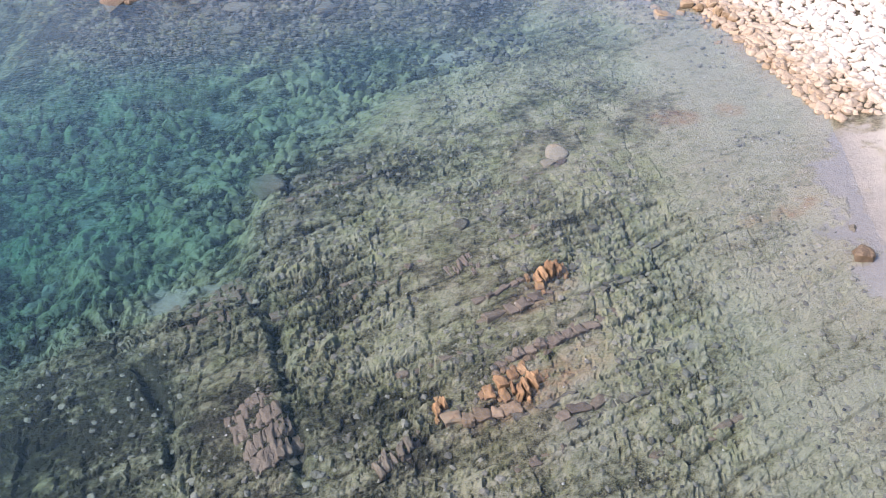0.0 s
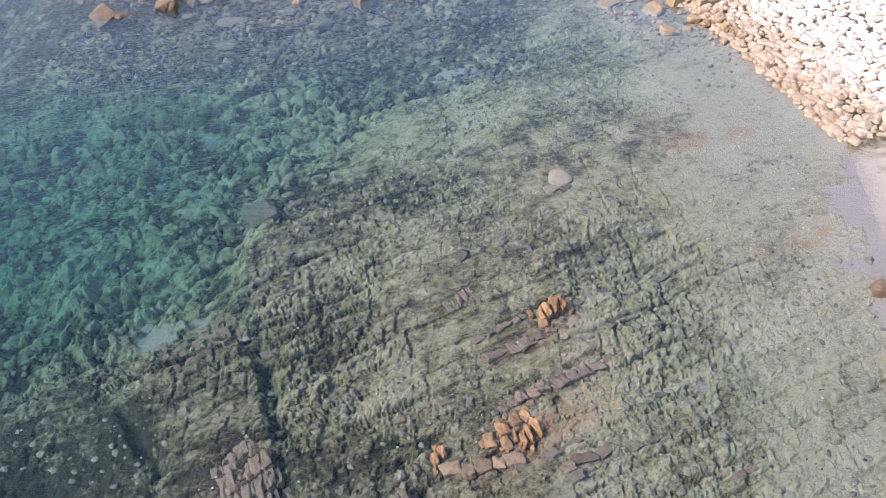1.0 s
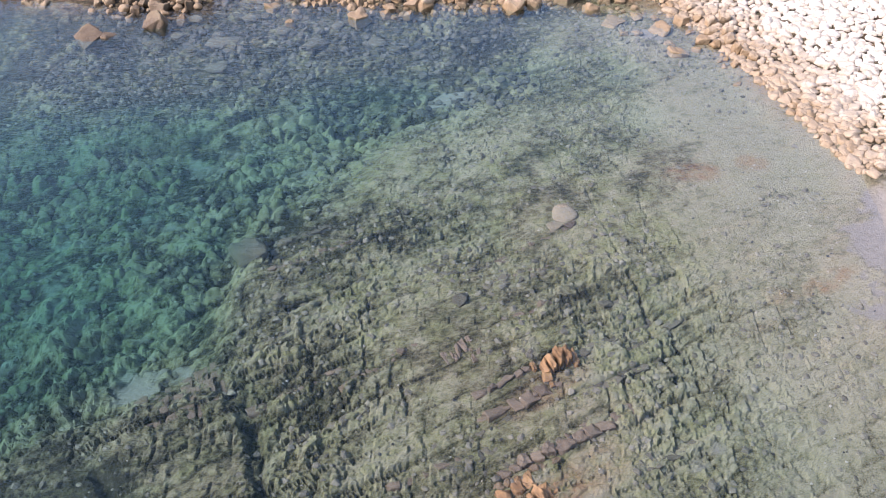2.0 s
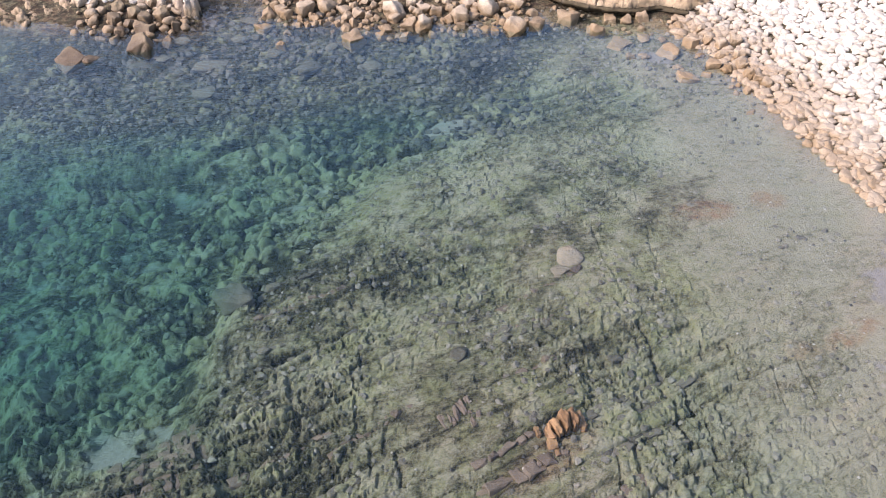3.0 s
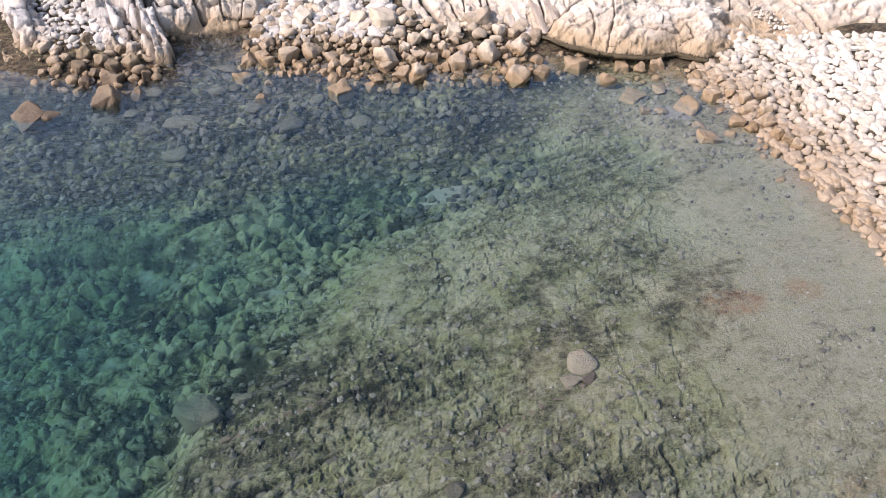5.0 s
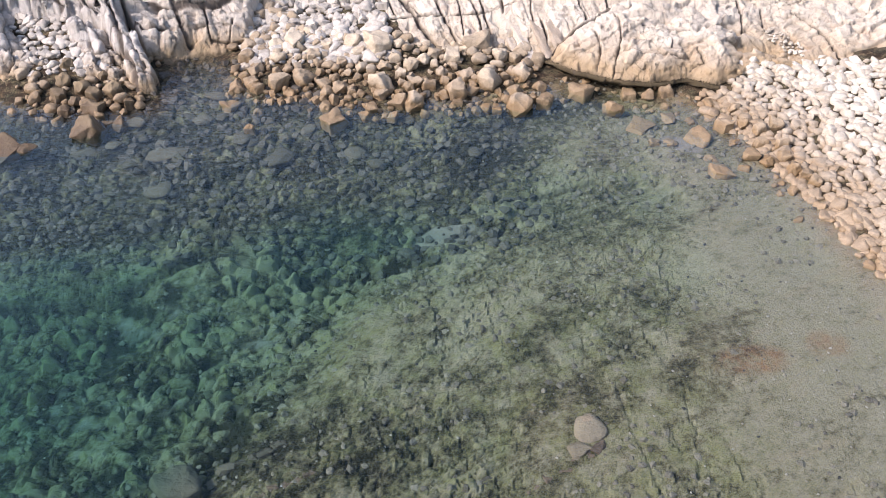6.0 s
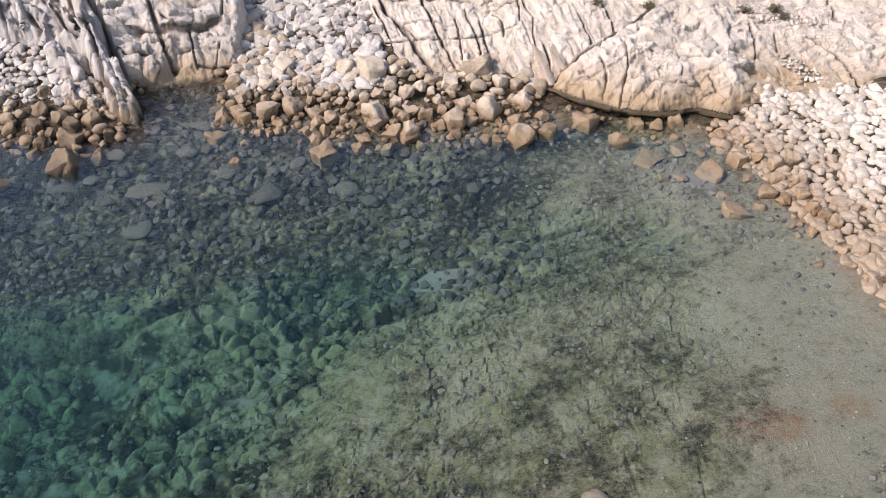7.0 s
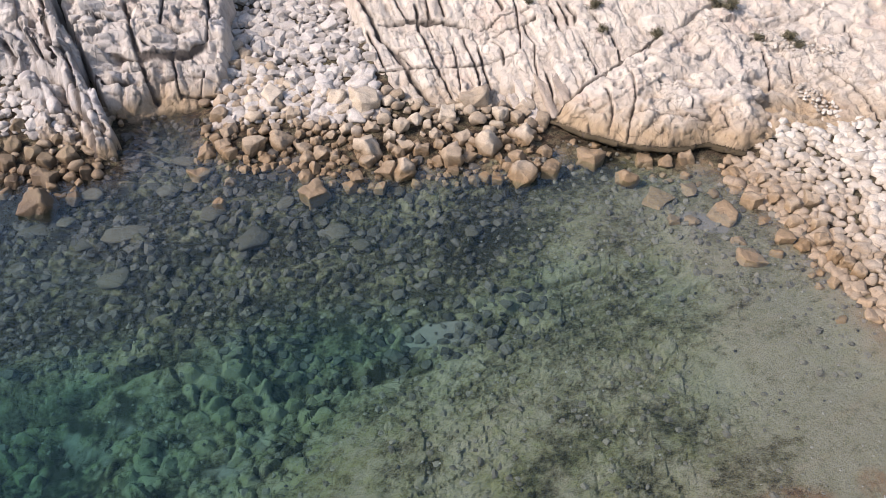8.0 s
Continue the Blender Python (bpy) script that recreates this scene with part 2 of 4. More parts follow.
def cells(x, y, k=0, jitter=0.85, square=0.6):
    """Blocky cells: two random numbers of the cell, the way to its joint, and the place within it."""
    xi, yi = np.floor(x).astype(int), np.floor(y).astype(int)
    f1, f2 = np.full(x.shape, 9.0), np.full(x.shape, 9.0)
    r1, r2 = np.zeros(x.shape), np.zeros(x.shape)
    dx1, dy1 = np.zeros(x.shape), np.zeros(x.shape)
    for i in (-1, 0, 1):
        for j in (-1, 0, 1):
            t = TABLE[(xi + i + 13 * k) & 255, (yi + j + 29 * k) & 255]
            dx = xi + i + 0.5 + jitter * (t[..., 0] - 0.5) - x
            dy = yi + j + 0.5 + jitter * (t[..., 1] - 0.5) - y
            d = (1 - square) * np.hypot(dx, dy) + square * np.maximum(abs(dx), abs(dy))
            near = d < f1
            f2 = np.where(near, f1, np.minimum(f2, d))
            r1, r2 = np.where(near, t[..., 2], r1), np.where(near, t[..., 3], r2)
            dx1, dy1 = np.where(near, dx, dx1), np.where(near, dy, dy1)
            f1 = np.where(near, d, f1)
    return r1, r2, f2 - f1, dx1, dy1


def strips(u, k=0, jitter=0.75):
    """Uneven strips: the strip's number and the distances to its two edges."""
    i = np.floor(u).astype(int)
    edge = lambda n: n + jitter * (TABLE[n & 255, (37 * k + 5) & 255, k & 3] - .5)
    i = i - (u < edge(i)) + (u >= edge(i + 1))
    return i, u - edge(i), edge(i + 1) - u


def courses(u, v, long, short, k=0, jitter=0.8):
    """Blocks in courses along u: three random numbers of the block, the way to its bed joint and to its cross joint, and its own u and v."""
    row, a, b = strips(v / short, k, jitter)
    stretch = .6 + .9 * TABLE[row & 255, (11 * k + 3) & 255, 1]
    col, c, d = strips(u / long * stretch + 17.3 * TABLE[row & 255, (11 * k + 7) & 255, 2], k + 1, jitter)
    t = TABLE[(row * 7 + 3 * k) & 255, (col * 13 + row + k) & 255]
    return t[..., 0], t[..., 1], t[..., 2], np.minimum(a, b) * short, np.minimum(c, d) * long / stretch, (c - d) * .5, (a - b) * .5


def turned(x, y, degrees):
    c, s = math.cos(radians(degrees)), math.sin(radians(degrees))
    return c * x + s * y, c * y - s * x


def off_line(x, y, line):
    """The distance to a polyline."""
    best = np.full(np.shape(x), 1e9)
    for (ax, ay), (bx, by) in zip(line, line[1:]):
        vx, vy = bx - ax, by - ay
        s = np.clip(((x - ax) * vx + (y - ay) * vy) / (vx * vx + vy * vy), 0, 1)
        best = np.minimum(best, np.hypot(x - ax - s * vx, y - ay - s * vy))
    return best


def inside(x, y, ring):
    """The distance into a closed outline, negative outside."""
    ins = np.zeros(np.shape(x), bool)
    for (ax, ay), (bx, by) in zip(ring, ring[1:] + ring[:1]):
        cross = (ay > y) != (by > y)
        ins ^= cross & (x < (bx - ax) * (y - ay) / ((by - ay) or 1e-9) + ax)
    return np.where(ins, 1, -1) * off_line(x, y, ring + ring[:1])


def blob(x, y, cx, cy, rx, ry, turn=0.0):
    """1 in the middle of a soft oval, 0 outside it."""
    u, v = turned(x - cx, y - cy, turn)
    return smooth(-np.hypot(u / rx, v / ry), -1.15, -0.55)


SHORE = [(-400, 36), (-60, 37), (-30, 36.5), (-15, 35.6), (-12.0, 35.0), (-10.4, 35.2), (-9.5, 35.5), (-9.4, 36.6), (-9.5, 38.2),
         (-9.0, 38.9), (-8.0, 38.7), (-7.4, 37.9), (-6.9, 37.0), (-5.9, 36.5), (-4.3, 36.2),
         (-2.6, 35.7), (0.2, 36.2), (2.6, 36.4), (3.7, 37.2), (5.7, 37.1), (7.8, 36.0), (8.6, 35.0), (9.3, 33.3), (10.3, 30.6),
         (11.0, 27.6), (11.8, 25.4), (11.7, 23.2), (11.5, 21.2), (11.3, 19.0), (11.5, 17.0), (12.2, 14.0), (14, 9), (26, 0), (60, -60), (120, -400)]
LAND = SHORE + [(900, -400), (900, 900), (-400, 900)]
SOUNDINGS_SHELF = [(0, 15, .3), (2.5, 15.5, .12), (1.5, 13.2, .10), (-2, 13, .35), (-4.3, 12.5, .25), (-3, 17, .4), (0, 19, .3), (.5, 17.5, .14),
                   (3, 22.8, .2), (-2, 21, .45), (-4.5, 20, .5), (5, 18, .4), (6, 15, .45), (7, 12, .4), (4, 12, .35), (8, 19, .25),
                   (7, 25, .2), (9, 22, .2), (9.5, 17, .2), (10.5, 18, .06), (9, 13, .3), (10.5, 21, .06), (9.5, 26, .2), (-5.8, 15, .45)]
SOUNDINGS_BASIN = [(-6.5, 12, .6), (-8, 13, .8), (-9.5, 11, 1.0), (-12, 10, 1.5), (-7.5, 17.5, 1.2), (-9, 19, 1.8), (-12, 18, 2.4),
                   (-16, 20, 3.0), (-7, 21, 1.3), (-8, 24, 1.6), (-12, 25, 2.2), (-6, 26, 1.3), (-4, 25, .95), (-9.5, 27, 1.9), (-40, 15, 6), (0, -30, 6), (-20, 30, 2)]
SOUNDINGS_NORTH = [(-1, 25, .65), (2, 26, .5), (5, 28, .5), (0, 23, .5), (-3, 28.6, 1.3), (-1, 29, 1.0), (.3, 30, .75), (2.5, 30.6, .8), (5, 31, .6),
                   (-10, 29.5, .9), (-6, 31, .8), (-4.9, 32.8, .5), (-2, 32, .7), (1, 32.5, .6), (1.5, 34.5, .5), (5, 33, .35), (7, 32.5, .2),
                   (-8, 33.3, .45), (-13, 32, .7), (8, 29, .25), (-6, 35, .3)]
BASIN = [(-10.3, 13.4), (-9.9, 15.0), (-8.6, 15.7), (-7.0, 16.4), (-6.7, 17.0), (-5.5, 17.5), (-5.4, 19.3), (-5.4, 21.3), (-4.1, 22.8), (-2.6, 25.4),
         (-2.2, 27.6), (-1.0, 28.8), (1.4, 29.7), (2.7, 30.3), (2.0, 30.9), (-.2, 30.5), (-3, 30.1), (-4.2, 30.0), (-5.9, 29.1), (-7.4, 28.8),
         (-8.7, 28.1), (-11.4, 27.5), (-25, 25), (-60, 24), (-60, -20), (-14, 8)]
TRENCHES = [([(-5.4, 17.2), (-5.0, 16.7), (-4.5, 16.3), (-4.2, 15.6), (-4.0, 15.1), (-3.7, 14.2), (-3.5, 13.5), (-3.25, 12.7), (-3.1, 12.0), (-2.8, 10.9)], 0.17, 0.32),
            ([(-7.2, 14.4), (-6.8, 14.0), (-6.3, 13.3), (-5.9, 12.6), (-5.6, 11.5)], 0.17, 0.25),
            ([(4.6, 20.6), (4.85, 19.95), (4.87, 19.4), (5.0, 18.6), (5.05, 17.5), (5.27, 17.0)], 0.07, 0.2),
            ([(5.3, 18.7), (5.48, 17.5), (5.1, 16.0), (4.2, 14.9)], 0.06, 0.12),
            ([(5.36, 24.3), (5.37, 22.9), (5.16, 21.4)], 0.05, 0.05),
            ([(3.9, 24.0), (4.1, 22.5), (4.35, 21.3)], 0.06, 0.1),
            ([(2.9, 19.8), (3.3, 20.1), (3.85, 20.4)], 0.05, 0.1),
            ([(-1.0, 11.9), (.9, 13.0), (2.8, 15.0), (3.7, 16.0)], 0.06, 0.12),
            ([(.8, 16.6), (2.4, 17.6), (3.2, 18.2)], 0.05, 0.12),
            ([(1.2, 14.7), (2.8, 15.6), (3.7, 16.2), (5.4, 17.0)], 0.05, 0.1),
            ([(1.0, 11.3), (1.9, 11.85), (3.4, 12.6)], 0.05, 0.1),
            ([(-3.8, 24.3), (-3.2, 24.8), (-2.6, 25.2)], 0.07, 0.12),
            ([(-4.5, 19.0), (-1.6, 20.7), (.9, 22.2)], 0.06, 0.12),
            ([(-2.7, 22.0), (-1.1, 22.5), (.5, 23.4)], 0.06, 0.1),
            ([(-7.1, 24.8), (-6.7, 25.8)], 0.16, 0.3), ([(-5.9, 24.9), (-5.75, 25.8)], 0.16, 0.3),
            ([(1.4, 31.3), (2.6, 31.5), (3.8, 31.9), (4.3, 32.0), (4.9, 31.7), (5.9, 31.85)], 0.1, 0.22),
            ([(4.8, 30.5), (5.7, 30.8), (6.5, 31.2)], 0.16, 0.15),
            ([(-11.4, 27.5), (-9.8, 27.75), (-9.1, 27.9), (-8.1, 28.3), (-7.2, 28.8), (-6.4, 29.1)], 0.16, 0.4),
            ([(-2.9, 28.0), (-1.0, 28.7), (-.1, 28.95)], 0.1, 0.25),
            ([(-3.6, 28.7), (-2.4, 28.8), (-1.1, 28.95)], 0.34, 0.45)]


def sea_depth(x, y):
    """The smooth depth of the sea, from a few soundings."""
    total, weight = 0.0, 1e-9
    for px, py, d in SOUNDINGS_SHELF + SOUNDINGS_BASIN + SOUNDINGS_NORTH:
        w = 1 / ((x - px) ** 2 + (y - py) ** 2 + 0.5) ** 2
        total, weight = total + w * d, weight + w
    depth = total / weight
    edge = smooth(inside(x, y, BASIN), -.15 - .5 * smooth(y, 19, 24), .25 + 1.2 * smooth(y, 19, 24))
    return depth * (.78 + .22 * edge) + .18 * edge


def sand_field(x, y):
    rough = 0.85 * fbm(x * 1.1, y * 1.1, 5, 2) + .45 * fbm(x * 3.7, y * 3.7, 3, 1)
    s = .68 * blob(x, y, -7.2, 17.5, 1.7, .8, 16)
    s = np.maximum(s, .74 * blob(x, y, .2, 30.0, 1.5, .45, 12))
    s = np.maximum(s, 0.45 * blob(x, y, -8.9, 26.9, 1.8, .7, 20))
    s = np.maximum(s, 0.5 * blob(x, y, 5.2, 14.9, 1.3, .4, 30))
    s = np.maximum(s, 0.8 * blob(x, y, 7.0, 33.7, .9, .5, -35))
    s = np.maximum(s, .36 * smooth(inside(x, y, BASIN), 0, 1.5))
    edge = 10.1 + .25 * np.maximum(y - 21, 0) + 0.05 * np.maximum(18 - y, 0)
    s = np.maximum(s, .85 * smooth(x - edge + 1.4 * rough, -.5, .7) * smooth(-y, -26, -23))
    return smooth(s + rough, 0.45, 0.75)


def ground_height(x, y):
    """Height of the ground and its fields: tone, sand, algae, rust."""
    land = inside(x, y, LAND)
    depth = sea_depth(x, y) * smooth(-land, -0.05, 1.6)
    basin = smooth(inside(x, y, BASIN), -0.4, 0.5)
    sand = sand_field(x, y)
    wx, wy = x + 0.5 * fbm(x * .6, y * .6, 3, 1), y + 0.5 * fbm(x * .6 + 9, y * .6, 3, 2)
    # along the beds (30 degrees) and along the joints (99 degrees)
    c1, s1, c2, s2 = math.cos(radians(30)), math.sin(radians(30)), math.cos(radians(99)), math.sin(radians(99))
    det = c1 * s2 - c2 * s1
    u, v = (wx * s2 - wy * c2) / det, (wy * c1 - wx * s1) / det
    b1, b1b, b1c, g1, h1, _, _ = courses(u, v, 2.0, .85, 1)
    b2, b2b, b2c, gb, hb, dx, dy = courses(u, v, .55, .40, 5)
    b3, b3b, g3, ex, ey = cells(x / .19, y / .22, 3, 0.95, 0.2)
    b4, b4b, g4, kx, ky = cells(wx / .46, wy / .38, 9, 0.95, 0.2)
    heap = np.maximum(basin, .7 * smooth(y, 27, 30) * smooth(-x, -3.5, 0)) * smooth(value_noise(x * .9, y * .9, 2) + .25 * (b4b - .5), .25, .45)
    g1 = np.minimum(g1 * .8, h1 * 1.3) / .6
    g2 = np.minimum(gb, hb * 1.8) / .3
    rough = (.4 + .6 * smooth(-y, -25, -19)) * np.clip(0.7 + 1.8 * fbm(x * .35, y * .35, 3, 3), 0.35, 1.2) * (1 - 0.55 * smooth(x, 4, 8))
    block = 0.20 * (b1 - .5) + (.08 + .06 * smooth(-y, -24, -18)) * (b2 - .5) + 0.14 * (b3 - .5) + (b2b - .5) * 0.12 * dx + (b3b - .5) * .10 * ex
    south = .25 + .75 * smooth(-y, -24, -18)
    block = block + .07 * fbm(x * 5.5, y * 5.5, 3, 7) - 0.15 * south * (1 - smooth(g1, 0, .13)) * (b1c > .3) - 0.09 * south * (1 - smooth(g2, 0, .16)) * (b2c > .25) - .05 * (1 - smooth(g3, 0, .25))
    lump = 0.7 * fbm(x * 1.1, y * 1.1, 4, 5) + 0.5 * np.maximum(fbm(x * 1.9, y * 1.9, 3, 6), 0)
    relief = rough * (block * (1 - 0.35 * basin) + (0.25 + .45 * smooth(y, 20, 23) + 1.1 * basin) * lump) * (1 - .93 * sand)
    relief = relief + heap * (1 - sand) * (.26 * b4 * smooth(g4, 0, .5) - .08 + .12 * (b4b - .5) * kx)
    relief *= 0.35 + 0.65 * smooth(depth, 0.05, 0.35)
    cut = np.zeros(x.shape)
    tx, ty = x + .22 * fbm(x * 1.4, y * 1.4, 3, 1), y + .22 * fbm(x * 1.4 + 9, y * 1.4, 3, 2)
    broken = .35 + .65 * smooth(value_noise(x * 1.7, y * 1.7, 1), .3, .55)
    for line, wide, deep in TRENCHES:
        cut = np.maximum(cut, deep * broken * (1 - smooth(off_line(tx, ty, line) + 0.1 * south * (b2 - .5), wide * .25, wide * 1.4)))
    slope = 0.24 * (1 - 0.2 * smooth(-abs(x + 5), -2.6, -1.6)) * (1 - 0.3 * smooth(x, 9, 11))
    rise = np.where(land > 0, slope * land + 0.1 * np.maximum(land - 11, 0) * (1 - smooth(land, 60, 200) * .8), 0)
    rise = np.minimum(rise, 9 + 3 * fbm(x * .03, y * .03, 3, 1)) + smooth(land, 0, 3) * 0.25 * fbm(x * .8, y * .8, 4, 1)
    rise = rise - .4 * smooth(x + 1.7 + .31 * (y - 38.7), 0, .5) * smooth(y, 38.2, 38.9) - .3 * smooth(x, 8.5, 9.5) * smooth(y, 37.3, 38.2)
    z = np.where(land > 0, rise, np.minimum(-depth + relief, 0.10)) - cut * smooth(-land, 0, 1)
    middle = smooth(y, 19.5, 22.5) * smooth(-y, -29.5, -27) * smooth(-x, -7.5, -4.5)
    patch = .95 * middle * (.7 * fbm(u * .9, v * 1.5, 4, 3) + 1.1 * fbm(x * 2.9, y * 2.9, 4, 5))
    # Joints, trenches and basin hollows are darkened in the tone, as shade would.
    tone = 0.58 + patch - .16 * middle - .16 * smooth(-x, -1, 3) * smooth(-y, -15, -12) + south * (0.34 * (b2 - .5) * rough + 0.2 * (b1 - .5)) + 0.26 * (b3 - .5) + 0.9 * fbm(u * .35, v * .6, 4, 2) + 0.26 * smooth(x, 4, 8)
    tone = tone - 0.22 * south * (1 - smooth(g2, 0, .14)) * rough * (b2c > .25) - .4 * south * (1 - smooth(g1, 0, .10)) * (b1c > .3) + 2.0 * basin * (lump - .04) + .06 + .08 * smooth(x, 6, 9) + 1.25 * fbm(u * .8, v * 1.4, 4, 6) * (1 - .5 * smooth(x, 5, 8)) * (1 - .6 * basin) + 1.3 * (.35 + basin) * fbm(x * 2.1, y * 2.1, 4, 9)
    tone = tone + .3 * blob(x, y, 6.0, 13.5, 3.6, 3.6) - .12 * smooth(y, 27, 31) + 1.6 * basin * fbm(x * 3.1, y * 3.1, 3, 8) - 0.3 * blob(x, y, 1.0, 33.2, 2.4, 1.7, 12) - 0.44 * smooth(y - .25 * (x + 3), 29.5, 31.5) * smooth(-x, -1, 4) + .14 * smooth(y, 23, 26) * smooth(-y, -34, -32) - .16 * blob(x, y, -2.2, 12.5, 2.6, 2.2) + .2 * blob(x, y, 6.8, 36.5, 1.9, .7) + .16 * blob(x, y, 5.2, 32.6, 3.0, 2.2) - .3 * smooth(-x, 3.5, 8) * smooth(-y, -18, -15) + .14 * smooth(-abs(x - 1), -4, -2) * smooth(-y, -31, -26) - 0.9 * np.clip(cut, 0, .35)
    # heaped blocks: the shade of their gaps is put into the tone
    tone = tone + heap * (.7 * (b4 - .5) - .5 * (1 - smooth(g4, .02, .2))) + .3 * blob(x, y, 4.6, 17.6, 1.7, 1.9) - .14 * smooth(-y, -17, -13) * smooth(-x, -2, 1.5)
    algae = np.clip(0.25 + 1.6 * fbm(x * .4 + 3, y * .4, 3, 4) + 0.6 * blob(x, y, 0, 15.5, 5, 4.5, 30) + 0.35 * blob(x, y, 2, 21, 6, 4) + .5 * middle + 1.0 * blob(x, y, 6.6, 36.0, 2.4, .8) - 0.6 * smooth(x, 5, 9), 0, 1)
    rust = np.clip(.8 * blob(x, y, 1.6, 13.3, 1.7, .6, 36) + .8 * blob(x, y, 2.2, 16.6, 1.5, .5, 40) + 0.5 * blob(x, y, 3.0, 14.4, 1.1, .6, 36)
                   + 1.1 * blob(x, y, 7.0, 24.9, 1.0, .5, 10) + 0.9 * blob(x, y, 8.9, 25.4, .6, .5) + 1.0 * blob(x, y, 9.5, 20.2, 1.0, .35, 30) + .5 * blob(x, y, 8.2, 19.7, .5, .4)
                   + 0.8 * smooth(land, -1.2, -.1) * smooth(y, 26, 30), 0, 1)
    # Ground among the loose stones, its tone lowered to give their gaps shade.
    shaded_shingle = smooth(land, -.1, .3) * smooth(y, 23, 25)
    tone, algae = tone * (1 - shaded_shingle) + .25 * shaded_shingle, algae * (1 - shaded_shingle)
    dry = smooth(land, .2, 1.0) * np.maximum(smooth(-y, -24, -20), smooth(land, 6, 9))
    return z, tone, np.maximum(sand, dry), algae, np.maximum(rust, .35 * smooth(land, -.1, .3) * smooth(-land, -2, -1))


# ---- meshes ----
def grid_mesh(name, px, py, pz, material, fields=(), smoothed=True):
    """A sheet of quads from three arrays of one shape, with named fields on its points."""
    rows, cols = pz.shape
    k = np.arange(rows * cols).reshape(rows, cols)
    quads = np.stack([k[:-1, :-1], k[:-1, 1:], k[1:, 1:], k[1:, :-1]], -1).reshape(-1, 4)
    mesh = bpy.data.meshes.new(name)
    mesh.vertices.add(rows * cols)
    mesh.vertices.foreach_set("co", np.stack([px, py, pz], -1).astype(np.float32).ravel())
    mesh.loops.add(quads.size)
    mesh.loops.foreach_set("vertex_index", quads.astype(np.int32).ravel())
    mesh.polygons.add(len(quads))
    mesh.polygons.foreach_set("loop_start", np.arange(0, quads.size, 4, dtype=np.int32))
    mesh.polygons.foreach_set("use_smooth", np.full(len(quads), smoothed))
    for key, values in dict(fields).items():
        mesh.attributes.new(key, "FLOAT", "POINT").data.foreach_set("value", np.broadcast_to(values, pz.shape).astype(np.float32).ravel())
    mesh.materials.append(material)
    mesh.update()
    mesh.validate()
    return mesh


def spread(low, high, step, out_low, out_high, more=1.22):
    """Even steps from low to high, then ever wider ones out to the limits."""
    mid = list(np.arange(low, high, step))
    left, right, s = [], [], step
    while (left[-1] if left else low) > out_low:
        s *= more
        left.append((left[-1] if left else low) - s)
    s = step
    while (right[-1] if right else high) < out_high:
        s *= more
        right.append((right[-1] if right else mid[-1]) + s)
    return np.array(left[::-1] + mid + right)


def stone_shape(seed, corners, flat=0.75, bevel=0.0, rough=0.0, segments=2, splits=(.5, .3)):
    """Points and triangles of a worn angular stone 1 m across: the hull of a few corners, its edges worn round."""
    rng = random.Random(seed)
    bm = bmesh.new()
    for k in range(0 if seed % 2 else 8):
        at = Vector((.62 * (1 if k & 1 else -1), .55 * (1 if k & 2 else -1), .55 * flat * (1 if k & 4 else -1)))
        bm.verts.new(at * rng.uniform(.8, 1.15) + Vector((rng.uniform(-.16, .16), rng.uniform(-.16, .16), rng.uniform(-.16, .16))))
    for k in range(corners if seed % 2 else 3):
        t = math.acos(1 - 2 * (k + .5) / corners)
        f = k * 2.39996 + rng.uniform(-.5, .5)
        r = rng.uniform(.72, 1.0) if seed % 2 else rng.uniform(.6, .85)
        bm.verts.new((r * math.sin(t) * math.cos(f), r * math.sin(t) * math.sin(f), r * math.cos(t) * flat))
    hull = bmesh.ops.convex_hull(bm, input=bm.verts)
    bmesh.ops.delete(bm, geom=[g for g in hull["geom_interior"] if isinstance(g, bmesh.types.BMVert)], context="VERTS")
    bmesh.ops.dissolve_limit(bm, angle_limit=radians(14), verts=bm.verts, edges=bm.edges)
    if bevel:
        bmesh.ops.bevel(bm, geom=bm.edges[:], offset=bevel, segments=segments, profile=0.6, affect="EDGES", clamp_overlap=True)
    bmesh.ops.triangulate(bm, faces=bm.faces)
    if rough:
        for longest in splits:
            bmesh.ops.subdivide_edges(bm, edges=[e for e in bm.edges if e.calc_length() > longest], cuts=1)
            bmesh.ops.triangulate(bm, faces=bm.faces)
        shift = Vector((rng.uniform(-9, 9), rng.uniform(-9, 9), rng.uniform(-9, 9)))
        for v in bm.verts:
            v.co += v.co.normalized() * (rough * noise.noise(v.co * 1.7 + shift) + .45 * rough * noise.noise(v.co * 4.5 + shift))
    bm.verts.index_update()
    points = np.array([v.co[:] for v in bm.verts])
    faces = np.array([[v.index for v in f.verts] for f in bm.faces])
    bm.free()
    low, high = points.min(0), points.max(0)
    points = (points - (low + high) / 2) / (high - low) * (1, 1, flat)
    return points, faces


def tri_mesh(name, points, faces, material, smoothed=True):
    mesh = bpy.data.meshes.new(name)
    mesh.vertices.add(len(points))
    mesh.vertices.foreach_set("co", np.asarray(points, np.float32).ravel())
    mesh.loops.add(faces.size)
    mesh.loops.foreach_set("vertex_index", faces.astype(np.int32).ravel())
    mesh.polygons.add(len(faces))
    mesh.polygons.foreach_set("loop_start", np.arange(0, faces.size, 3, dtype=np.int32))
    mesh.polygons.foreach_set("use_smooth", np.full(len(faces), smoothed))
    mesh.materials.append(material)
    mesh.update()
    return mesh


